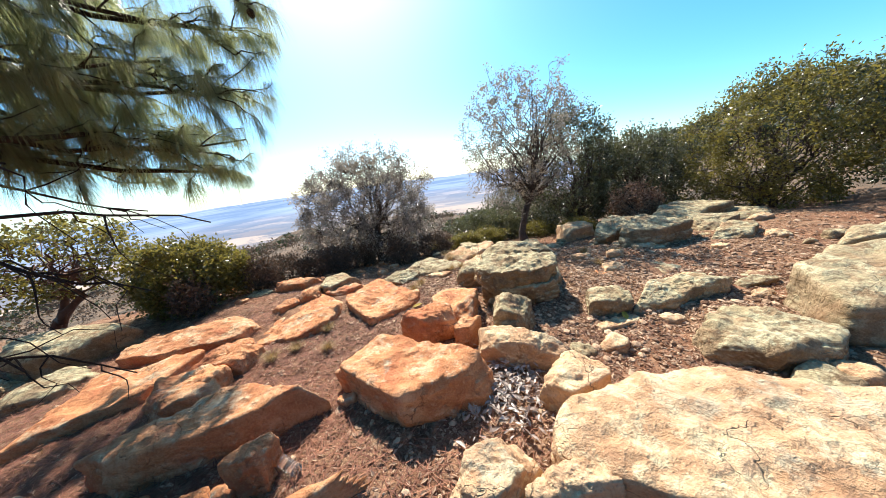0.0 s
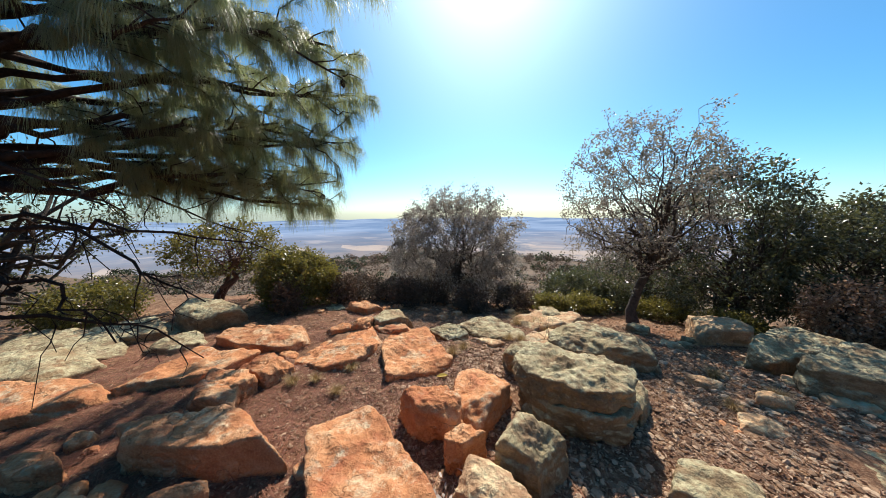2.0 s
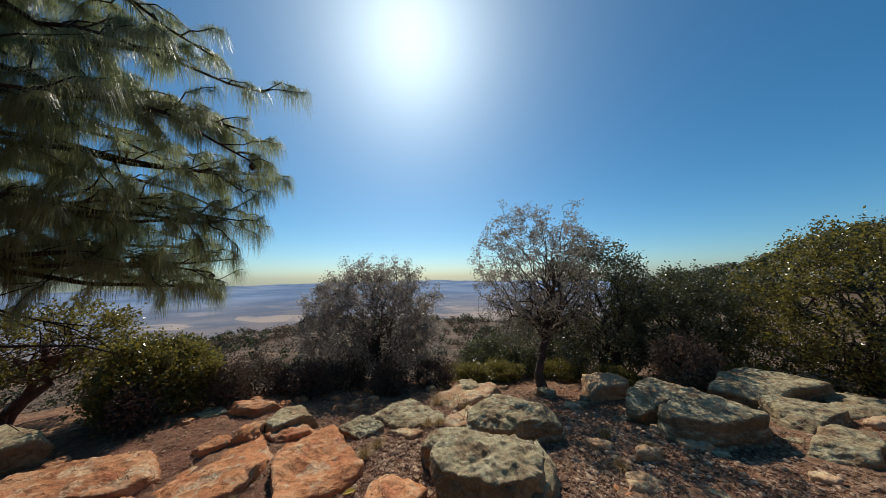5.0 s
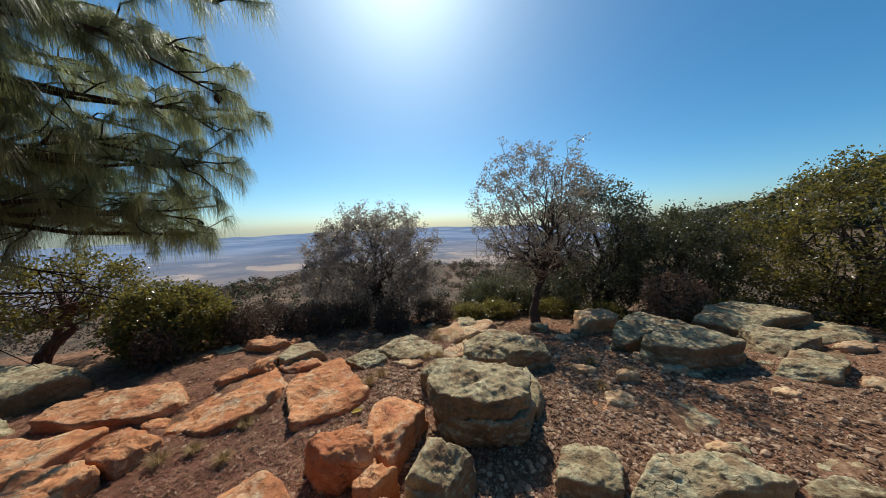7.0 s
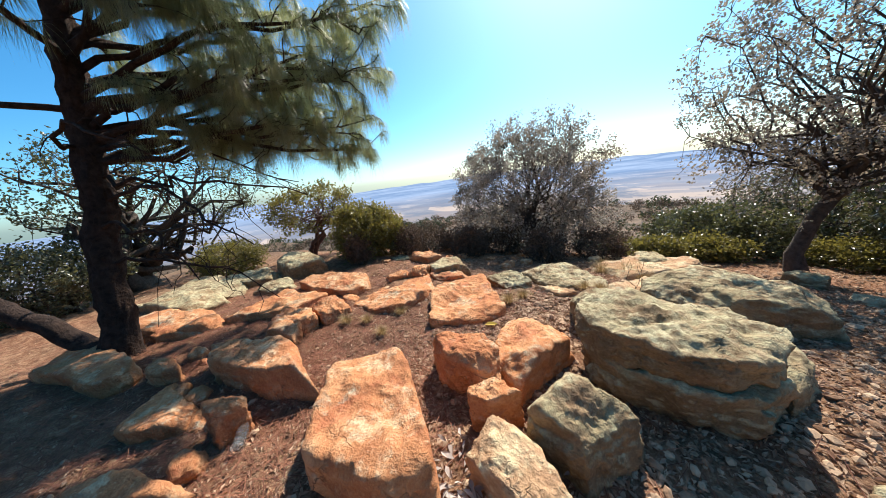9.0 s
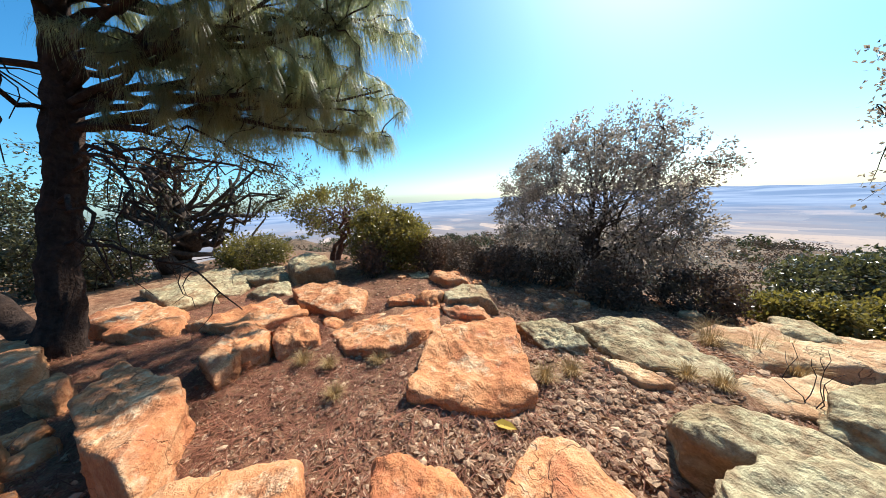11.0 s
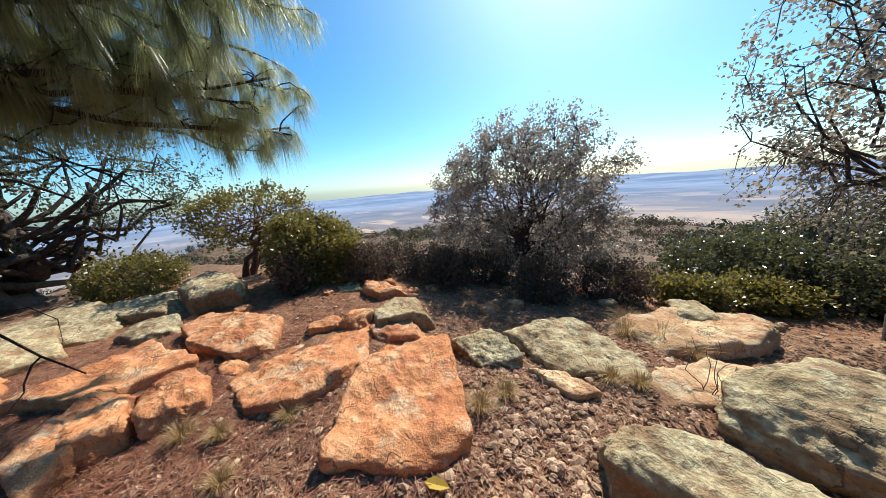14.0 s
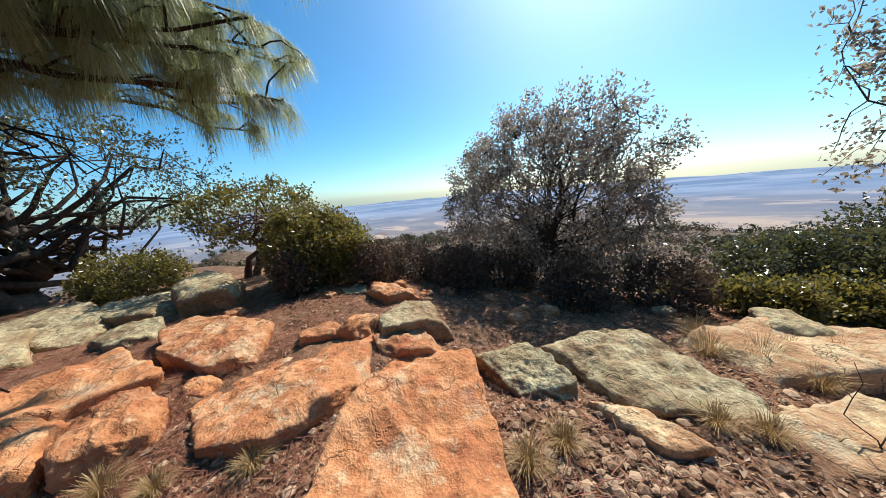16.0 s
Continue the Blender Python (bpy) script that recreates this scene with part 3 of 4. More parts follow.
    ("stone", [(1.73, 3.27), (1.92, 3.28), (2.0, 3.4), (1.74, 3.38)], 0.02, "orange", 63, "weathered orange sandstone block set in red earth", {"level": 5}),
    ("boulder", [(0.11, 5.85), (0.2, 5.56), (0.56, 5.67), (0.41, 6.17)], -0.1, "lichen", 64, "grey-green lichened boulder set in red earth", {"level": 5}),
    ("slab", [(-0.3, 5.11), (0.16, 4.84), (0.67, 5.33), (0.87, 5.97), (0.17, 5.73)], -0.08, "pale", 65, "pale buff sandstone slab set in red earth", {"level": 5}),
)
for kind, outline, top, stone, seed, label, more in STONES:
    boulder("rock_" + kind, outline, top, stone, seed, label, **more)


# ---- trees ----
def tubes(name, lines, mat, sides=6):
    """Tapered limbs along lines of (points, radii), as one mesh."""
    vs, fs, start = [], [], 0
    for pts, rad in lines:
        pts, rad = np.asarray(pts, float), np.asarray(rad, float)
        n = len(pts)
        t = np.gradient(pts, axis=0)
        t /= np.linalg.norm(t, axis=1)[:, None] + 1e-9
        ref = np.array([0.31, 0.95, 0.05]) if abs(t[0][2]) > 0.8 else np.array([0, 0, 1.0])
        a = np.cross(t, ref)
        a /= np.linalg.norm(a, axis=1)[:, None] + 1e-9
        b = np.cross(t, a)
        ang = np.linspace(0, 2 * math.pi, sides, endpoint=False)
        ring = pts[:, None] + rad[:, None, None] * (np.cos(ang)[None, :, None] * a[:, None] + np.sin(ang)[None, :, None] * b[:, None])
        vs.append(ring.reshape(-1, 3))
        i, j = np.meshgrid(np.arange(n - 1), np.arange(sides), indexing="ij")
        p, q = start + i * sides + j, start + i * sides + (j + 1) % sides
        fs.append(np.stack([p, q, q + sides, p + sides], -1).reshape(-1, 4))
        start += n * sides
    return fast_mesh(name, np.concatenate(vs), np.concatenate(fs), mat, True)


def crooked(rng, a, b, count, wander, sag=0.0):
    """A line from a to b that wanders, hanging by sag in the middle."""
    a, b = np.asarray(a, float), np.asarray(b, float)
    u = np.linspace(0, 1, count)[:, None]
    line = a + (b - a) * u
    jit = rng.normal(0, 1, (count, 3))
    jit = np.cumsum(jit, axis=0)
    jit -= jit[0] + (jit[-1] - jit[0]) * u
    line += jit * wander * np.linalg.norm(b - a) / math.sqrt(count)
    line[:, 2] -= sag * 4 * (u * (1 - u))[:, 0]
    return line


def leaves(name, where, size, mat, rng, out=None, long=1.0):
    """Small folded leaves at the given places."""
    n = len(where)
    d = rng.normal(0, 1, (n, 3))
    if out is not None:
        d = d + out * 0.9
    d /= np.linalg.norm(d, axis=1)[:, None]
    s = np.cross(d, rng.normal(0, 1, (n, 3)))
    s /= np.linalg.norm(s, axis=1)[:, None]
    up = np.cross(d, s)
    length = size * rng.uniform(0.7, 1.5, n)[:, None] * long
    w = size * 0.36 * rng.uniform(0.7, 1.2, n)[:, None]
    fold = up * w * rng.uniform(0.2, 0.9, n)[:, None]
    v = np.stack([where, where + d * length * 0.45 + s * w + fold, where + d * length + fold * 0.4, where + d * length * 0.45 - s * w + fold], 1).reshape(-1, 3)
    return fast_mesh(name, v, np.arange(4 * n).reshape(-1, 4), mat)


def broadleaf(name, base, crown, radii, seed, label, leaf_mat, bark, stems=1, trunk=0.1, limbs=9, twigs=9, per=28, leaf=0.05, fork=0.35, category="tree", wander=0.16, hollow=0.55, spread=0.25):
    """A tree or bush: stems from the base into the crown's ellipsoid, limbs to its rim, twigs, and leaves about the twigs."""
    rng = np.random.default_rng(seed)
    base, crown, radii = np.array([base[0], base[1], gz(*base) - 0.05]), np.array(crown, float), np.array(radii, float)
    whole = tagged(new(name), label, category)
    whole.location = base
    trunks, boughs, spray, spots, outs = [], [], [], [], []
    for k in range(stems):
        a = rng.uniform(0, 6.28)
        foot = base + np.array([math.cos(a), math.sin(a), 0]) * (0.1 if stems > 1 else 0.0)
        head = crown + radii * np.array([rng.uniform(-spread, spread), rng.uniform(-spread, spread), rng.uniform(0.1, 0.5)]) + (np.array([math.cos(a), math.sin(a), 0]) * radii * 0.4 if stems > 1 else 0)
        line = crooked(rng, foot, head, 12, wander * 0.7)
        r0 = trunk / math.sqrt(stems)
        rad = r0 * (1 - 0.85 * np.linspace(0, 1, 12)) ** 0.8
        rad[0] *= 1.35
        trunks.append((line - base, rad))
        for m in range(limbs):
            order = m * stems + k
            rise = 1.0 - 1.4 * (order + 0.5) / (limbs * stems)
            swing = order * 2.39996 + rng.uniform(-0.4, 0.4)
            flat = math.sqrt(max(1 - rise * rise, 0))
            way = np.array([flat * math.cos(swing), flat * math.sin(swing), rise])
            goal = crown + radii * way * rng.uniform(0.6, 0.95)
            at = fork + (0.95 - fork) * np.clip((rise + 0.4) / 1.4, 0, 1) * rng.uniform(0.55, 1.0)
            i = at * 11
            p = line[int(i)] + (line[min(int(i) + 1, 11)] - line[int(i)]) * (i - int(i))
            bough = crooked(rng, p, goal, 9, wander, 0.04)
            br = np.linspace(max(np.interp(at, np.linspace(0, 1, 12), rad) * 0.45, 0.005), 0.003, 9)
            boughs.append((bough - base, br))
    # sprays fill the crown up to an uneven rim, each on a twig from the nearest bough
    held = np.concatenate([line[3:] for line, _ in boughs]) + base
    count = limbs * stems * twigs
    way = rng.normal(0, 1, (count, 3))
    way /= np.linalg.norm(way, axis=1)[:, None]
    rim = 0.93 + 0.16 * octaves(np.arctan2(way[:, 1], way[:, 0]) * 2.2 + 30, way[:, 2] * 2.6 + 9, 3, seed)
    deep = hollow + (1 - hollow) * rng.uniform(0, 1, count) ** 0.6
    ends = crown + radii * way * (rim * deep)[:, None]
    ends = ends[ends[:, 2] > base[2] + 0.12]
    for end in ends:
        gap = np.linalg.norm((held - end) * np.array([1, 1, 0.8]), axis=1)
        q = held[int(np.argmin(gap))]
        twig = crooked(rng, q, end, 5, 0.2)
        spray.append((twig - base, np.linspace(0.006, 0.0018, 5)))
        m_leaf = int(per * rng.uniform(0.5, 1.9))
        w = (end - q) / (np.linalg.norm(end - q) + 1e-6)
        u = rng.uniform(0.45, 1.1, m_leaf)[:, None] ** 0.7
        spots.append(q + (end - q) * u + rng.normal(0, leaf * 1.25, (m_leaf, 3)))
        outs.append(np.repeat(w[None], m_leaf, 0))
    for line in trunks:
        child("trunk" if category == "tree" else "stem", tubes("stem", [line], bark, 9), whole)
    for bough in boughs:
        child("limb", tubes("limb", [bough], bark, 5), whole)
    tagged(child("twig", tubes("twig", spray, bark, 3), whole), kind="stuff")
    spots = np.concatenate(spots)
    child("crown", leaves("crown", spots - base, leaf, leaf_mat, rng, np.concatenate(outs)), whole)
    return whole


# the round oak at the shelf's edge, the taller oak beside it
broadleaf("oak_tree", (-2.0, 6.8), (-2.12, 6.8, 0.8), (1.85, 1.2, 1.66), 11, "round many-stemmed grey-leaved oak at the edge of the rocks", OAK_LEAF, BARK, stems=5, trunk=0.13, limbs=17, twigs=16, per=26, leaf=0.043, fork=0.2, wander=0.13)
broadleaf("oak_tree", (1.75, 6.7), (1.7, 6.65, 1.9), (1.5, 1.3, 1.75), 12, "slender dark-trunked oak with thin pinkish-grey leaves", OAK_DRY, BARK, stems=1, trunk=0.09, limbs=48, twigs=13, per=25, leaf=0.039, fork=0.34, wander=0.15, hollow=0.35)
broadleaf("oak_tree", (0.7, 8.0), (1.0, 8.3, -0.35), (1.2, 0.9, 0.55), 24, "low dusky oak filling the gap behind the slender oak", BUSH_LEAF, BARK, stems=4, trunk=0.1, limbs=10, twigs=11, per=24, leaf=0.055, fork=0.1)
# thicket to the right of it
broadleaf("oak_tree", (3.6, 8.3), (3.4, 8.2, 1.05), (1.5, 1.2, 1.9), 13, "dark dense oak in the thicket behind the boulders", BUSH_LEAF, BARK, stems=4, trunk=0.14, limbs=13, twigs=12, per=28, leaf=0.055, fork=0.12)
broadleaf("oak_tree", (5.2, 8.6), (5.2, 8.4, 0.6), (1.6, 1.3, 1.45), 14, "low dark evergreen oak in the thicket", BUSH_LEAF, BARK, stems=4, trunk=0.12, limbs=12, twigs=12, per=28, leaf=0.055, fork=0.1)
broadleaf("oak_tree", (7.2, 6.6), (7.3, 6.6, 1.05), (1.7, 1.6, 1.95), 15, "broad yellowish-green oak bush above the boulders", GREEN_LEAF, BARK, stems=5, trunk=0.16, limbs=13, twigs=13, per=26, leaf=0.055, fork=0.08)
broadleaf("oak_tree", (9.4, 5.4), (9.4, 5.2, 1.2), (1.8, 1.6, 2.0), 16, "tall green oak on the wooded shoulder of the hill", BUSH_LEAF, BARK, stems=4, trunk=0.18, limbs=11, twigs=11, per=28, leaf=0.06, fork=0.1)
broadleaf("oak_tree", (6.4, 9.2), (6.4, 9.2, 0.5), (1.6, 1.3, 1.5), 25, "dark green oak at the thicket's back", BUSH_LEAF, BARK, stems=4, trunk=0.14, limbs=10, twigs=11, per=26, leaf=0.06, fork=0.1)
broadleaf("oak_tree", (2.3, 9.6), (2.4, 9.6, -0.4), (1.6, 1.2, 1.1), 17, "dusky spreading oak below the shelf", BUSH_LEAF, BARK, stems=4, trunk=0.13, limbs=10, twigs=11, per=26, leaf=0.06, fork=0.1)
broadleaf("dry_bush", (4.4, 6.75), (4.4, 6.7, 0.15), (0.6, 0.5, 0.55), 18, "rust-brown dry bush among the boulders", LITTER, BARK, stems=4, trunk=0.05, limbs=7, twigs=9, per=22, leaf=0.045, fork=0.08, category="bush")
for k, (bx, by, s) in enumerate(((-0.1, 7.6, 0.7), (0.9, 7.2, 0.6), (2.4, 7.9, 0.7), (3.2, 7.0, 0.6), (5.6, 6.9, 0.7), (0.3, 6.8, 0.45))):
    broadleaf("low_shrub", (bx, by), (bx, by, gz(bx, by) + 0.16), (s * 0.85, s * 0.6, 0.22), 30 + k, "low bright-green shrub beyond the rocks", GREEN_LEAF, BARK, stems=4, trunk=0.04, limbs=7, twigs=9, per=20, leaf=0.045, fork=0.08, category="bush")
for k, (bx, by, s) in enumerate(((-3.5, 4.5, 0.35), (-3.9, 3.6, 0.26), (-2.5, 5.2, 0.4), (-1.2, 5.7, 0.4), (-2.9, 5.6, 0.6), (-3.6, 5.2, 0.6), (-0.5, 6.4, 0.5), (-2.3, 6.0, 0.55), (-5.6, 5.0, 0.8))):
    broadleaf("twiggy_shrub", (bx, by), (bx, by, gz(bx, by) + 0.2), (s, s * 0.8, 0.4), 40 + k, "half-bare grey-brown shrub at the rocks' edge", SCRUB, BARK, stems=5, trunk=0.04, limbs=7, twigs=8, per=12, leaf=0.04, fork=0.08, category="bush")
# the small red-barked trees and the crooked oak on the valley side
broadleaf("manzanita", (-6.05, 3.45), (-6.0, 3.75, 1.02), (0.85, 1.2, 0.58), 19, "small crooked red-barked tree with leathery green leaves", GREEN_LEAF, RED_BARK, stems=3, trunk=0.1, limbs=13, twigs=6, per=19, leaf=0.055, fork=0.5, wander=0.32, hollow=0.7)
broadleaf("manzanita", (-4.4, 4.1), (-4.4, 4.15, 0.32), (0.85, 0.75, 0.75), 20, "rounded olive-green bush beside the boulders", GREEN_LEAF, RED_BARK, stems=5, trunk=0.1, limbs=12, twigs=12, per=26, leaf=0.05, fork=0.1, wander=0.22)
broadleaf("crooked_oak", (-8.8, 0.6), (-8.6, 1.2, 1.85), (1.7, 2.7, 1.45), 21, "gnarled dark oak with twisted bare limbs", BUSH_LEAF, BARK, stems=2, trunk=0.32, limbs=22, twigs=9, per=16, leaf=0.06, fork=0.28, wander=0.34)
broadleaf("oak_tree", (-8.6, -2.6), (-8.6, -2.6, 1.1), (1.7, 1.7, 1.5), 22, "dense green oak bush on the slope behind the pine", BUSH_LEAF, BARK, stems=4, trunk=0.14, limbs=11, twigs=11, per=28, leaf=0.06, fork=0.12)
broadleaf("low_bush", (-7.4, -0.4), (-7.4, -0.5, 0.45), (0.9, 1.0, 0.75), 23, "low dark bush under the pine", BUSH_LEAF, BARK, stems=4, trunk=0.08, limbs=9, twigs=10, per=24, leaf=0.055, fork=0.1, category="bush")
broadleaf("low_bush", (-6.9, 2.0), (-6.9, 2.0, 0.1), (0.8, 0.7, 0.5), 26, "low green bush behind the pale rocks", GREEN_LEAF, BARK, stems=4, trunk=0.06, limbs=8, twigs=10, per=22, leaf=0.05, fork=0.1, category="bush")


def weeping_pine():
    rng = np.random.default_rng(5)
    foot = np.array([-3.4, 0.55, gz(-3.4, 0.55) - 0.1])
    whole = tagged(new("pine_tree"), "dark-barked pine with long drooping grey-green needles", "tree")
    whole.location = foot
    top = np.array([-3.85, 1.6, 6.6])
    trunk = crooked(rng, foot, top, 90, 0.012)
    rad = np.interp(np.linspace(0, 1, 90), [0, 0.06, 0.4, 1], [0.165, 0.12, 0.1, 0.02])
    me = tubes("trunk", [(trunk - foot, rad)], PINE_BARK, 40)
    co = np.empty(len(me.vertices) * 3, np.float32)
    me.vertices.foreach_get("co", co)
    co = co.reshape(-1, 3)
    axis = np.stack([np.interp(co[:, 2], (trunk - foot)[:, 2], (trunk - foot)[:, 0]), np.interp(co[:, 2], (trunk - foot)[:, 2], (trunk - foot)[:, 1])], -1)
    turn = np.arctan2(co[:, 1] - axis[:, 1], co[:, 0] - axis[:, 0])
    push = np.abs(octaves(turn * 3.2 + 20, co[:, 2] * 6, 3, 8)) * 0.03 - 0.012
    co[:, :2] += (co[:, :2] - axis) * (push / 0.1)[:, None]
    me.vertices.foreach_set("co", co.ravel())
    me.update()
    child("trunk", me, whole)
    reach = (
        (2.1, (-1.9, 3.1, 2.5)), (2.5, (-1.75, 3.2, 3.05)), (2.1, (-2.25, 3.1, 1.95)), (3.0, (-1.8, 2.6, 3.3)),
        (3.2, (-1.4, 2.7, 2.95)), (3.8, (-1.5, 2.9, 3.8)), (3.0, (-2.4, 3.3, 2.7)), (4.2, (-1.8, 2.6, 4.0)),
        (4.6, (-1.3, 1.4, 4.4)), (2.8, (-1.6, 0.5, 2.8)), (3.6, (-1.6, -0.4, 3.4)), (3.2, (-5.3, 1.8, 3.0)),
        (4.0, (-5.1, -0.3, 3.8)), (2.3, (-2.0, 2.9, 2.45)), (2.4, (-4.6, -1.1, 2.5)), (5.0, (-3.0, 2.2, 4.8)),
        (5.4, (-2.4, 0.6, 5.3)), (2.6, (-3.5, 2.9, 2.6)), (3.5, (-2.2, 1.7, 3.3)), (2.8, (-1.8, 1.7, 3.0)),
        (1.9, (-2.45, 3.4, 1.8)), (2.0, (-2.1, 3.2, 2.1)), (1.9, (-2.85, 3.55, 1.95)), (2.1, (-2.6, 3.4, 2.2)), (2.2, (-3.1, 3.7, 2.35)), (1.9, (-3.4, 3.4, 1.8)), (2.7, (-1.85, 3.05, 2.8)), (2.4, (-1.9, 2.9, 2.45)),
        (2.9, (-1.7, 2.9, 3.4)), (3.7, (-1.9, 2.2, 3.7)), (4.0, (-2.6, 2.3, 3.9)), (3.3, (-2.9, 1.9, 3.2)), (3.2, (-1.75, 3.2, 3.35)), (2.2, (-2.1, 2.5, 2.6)), (4.4, (-2.5, 3.0, 4.3)), (2.6, (-3.2, 3.5, 2.7)), (3.0, (-2.8, 3.45, 3.2)), (2.4, (-3.8, 3.1, 2.5)), (3.4, (-3.3, 3.9, 3.6)), (2.9, (-4.3, 3.4, 3.0)), (2.2, (-2.7, 2.9, 2.1)),
    )
    for h, tip in reach:
        p = np.array([np.interp(h, trunk[:, 2], trunk[:, 0]), np.interp(h, trunk[:, 2], trunk[:, 1]), h])
        line = crooked(rng, p, tip, 11, 0.07, -0.12)
        lines = [(line - foot, np.linspace(0.035, 0.008, 11))]
        tufts = []
        for _ in range(20):
            j = rng.uniform(2.8, 10)
            q = line[int(j)] + (line[min(int(j) + 1, 10)] - line[int(j)]) * (j - int(j))
            along = (line[-1] - line[0]) / np.linalg.norm(line[-1] - line[0])
            w = along * 0.8 + rng.normal(0, 0.85, 3)
            w[2] = w[2] * 0.5 + 0.1
            w /= np.linalg.norm(w)
            size = rng.uniform(0.18, 0.5)
            end = q + w * size
            twig = crooked(rng, q, end, 6, 0.12, -0.03)
            lines.append((twig - foot, np.linspace(0.007, 0.003, 6)))
            tufts += [(twig[-1], w), (twig[-2], w)] + ([(twig[3], w)] if size > 0.34 else [])
        tufts.append((line[-1], along))
        bough = child("branch", tubes("branch", lines, PINE_BARK, 5), whole)
        n_each = 80
        root = np.repeat(np.array([p for p, _ in tufts]), n_each, 0)
        heading = np.repeat(np.array([w for _, w in tufts]), n_each, 0)
        n = len(root)
        root = root - heading * rng.uniform(0, 0.09, n)[:, None] + rng.normal(0, 0.006, (n, 3))
        d = rng.normal(0, 0.6, (n, 3)) + heading * 0.6
        d /= np.linalg.norm(d, axis=1)[:, None]
        length = rng.uniform(0.14, 0.25, n)[:, None] * np.repeat(rng.uniform(0.75, 1.15, len(tufts)), n_each)[:, None]
        limp = rng.uniform(0.72, 1.0, n)[:, None]
        down = np.array([0, 0, -1.0])
        m1 = root + (d * 0.34 + down * 0.17 * limp) * length
        m2 = m1 + (d * (0.55 - 0.35 * limp) + down * 0.66 * limp) * length
        side = np.cross(d, down)
        side /= np.linalg.norm(side, axis=1)[:, None] + 1e-6
        half = side * 0.0012
        v = np.stack([root - half, root + half, m1 - half, m1 + half, m2 - half * 0.4, m2 + half * 0.4], 1).reshape(-1, 3)
        k = np.arange(n)[:, None] * 6
        f = np.concatenate([k + np.array([0, 1, 3, 2]), k + np.array([2, 3, 5, 4])])
        child("needles", fast_mesh("needles", v - foot, f, NEEDLE), bough, "hanging bundles of long grey-green needles")
    lean = crooked(rng, foot + np.array([-0.05, -0.05, 0.12]), (-4.75, -0.65, 1.55), 30, 0.03, 0.1)
    child("trunk", tubes("trunk", [(lean - foot, np.interp(np.linspace(0, 1, 30), [0, 0.7, 1], [0.1, 0.065, 0.012]))], PINE_BARK, 16), whole, "second dark stem leaning low to the side")
    # cones on the outer boughs
    prof = np.array([0.004, 0.017, 0.024, 0.026, 0.024, 0.018, 0.009, 0.002])
    ang = np.linspace(0, 2 * math.pi, 14, endpoint=False)
    cv = np.array([[r * (1 + 0.22 * ((i + j) % 2)) * math.cos(a), r * (1 + 0.22 * ((i + j) % 2)) * math.sin(a), -0.011 * i] for i, r in enumerate(prof) for j, a in enumerate(ang)])
    cf = [[i * 14 + j, i * 14 + (j + 1) % 14, (i + 1) * 14 + (j + 1) % 14, (i + 1) * 14 + j] for i in range(7) for j in range(14)]
    cone_mesh = fast_mesh("cone", cv, cf, PINE_BARK)
    for _, tip in reach[:10:2]:
        cone = child("cone", cone_mesh, whole, "small dark woody pine cone")
        cone.location = Vector(tip) - Vector(foot) + Vector((0.0, 0.0, -0.005))
    # bare dead boughs low on the trunk
    for h, tip in ((1.55, (-2.0, 1.7, 1.0)), (1.75, (-1.9, 2.2, 1.35)), (1.35, (-2.4, 1.3, 0.75)), (1.9, (-2.6, 2.4, 1.5)), (1.6, (-4.7, 1.4, 1.4)), (2.05, (-1.7, 1.2, 1.75)), (0.95, (-2.7, 1.9, 0.25))):
        p = np.array([np.interp(h, trunk[:, 2], trunk[:, 0]), np.interp(h, trunk[:, 2], trunk[:, 1]), h])
        line = crooked(rng, p, tip, 12, 0.1, -0.22)
        lines = [(line - foot, np.linspace(0.022, 0.005, 12))]
        for _ in range(9):
            j = int(rng.uniform(3, 11))
            end = line[j] + rng.normal(0, 0.16, 3) + np.array([0.12, 0.12, -0.26])
            lines.append((crooked(rng, line[j], end, 6, 0.22, -0.05) - foot, np.linspace(0.006, 0.002, 6)))
        child("dead_branch", tubes("dead_branch", lines, PINE_BARK, 5), whole, "bare dead bough hanging low")


weeping_pine()


# ---- woods and scrub on the slopes ----
def far_clumps(name, places, sizes, mat, per, leaf, label, category):
    rng = np.random.default_rng(9)
    n = len(places)
    c = np.repeat(places, per, 0)
    s = np.repeat(sizes, per)[:, None]
    d = rng.normal(0, 1, (n * per, 3))
    d /= np.linalg.norm(d, axis=1)[:, None]
    r = rng.uniform(0.25, 1.0, (n * per, 1)) ** 0.5
    spot = c + d * r * s * np.array([1.0, 1.0, 0.8]) + np.array([0, 0, 0.55]) * s
    a = np.cross(d, rng.normal(0, 1, d.shape))
    a /= np.linalg.norm(a, axis=1)[:, None]
    b = np.cross(d, a) + rng.normal(0, 0.3, d.shape)
    w = leaf * s * rng.uniform(0.5, 1.3, (n * per, 1))
    v = np.stack([spot - a * w, spot - b * w * 0.7, spot + a * w, spot + b * w * 0.7], 1).reshape(-1, 3)
    ob = new(name, fast_mesh(name, v, np.arange(len(v)).reshape(-1, 4), mat))
    return tagged(ob, label, category, kind="stuff")


def slope_growth():
    rng = np.random.default_rng(3)
    # Azimuths past 105 are unseen woods, added to cut sky fill from behind.
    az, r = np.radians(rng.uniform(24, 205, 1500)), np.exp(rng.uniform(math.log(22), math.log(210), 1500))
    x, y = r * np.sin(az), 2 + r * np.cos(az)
    far_clumps("hillside_trees", np.stack([x, y, ground_z(x, y)], -1), 0.6 + rng.uniform(0.4, 1.4, 1500) * np.clip(r / 60, 0.4, 1.6), WOODS, 130, 0.16, "dark green oak wood covering the hill's shoulder, its unseen part behind the camera added", "trees")
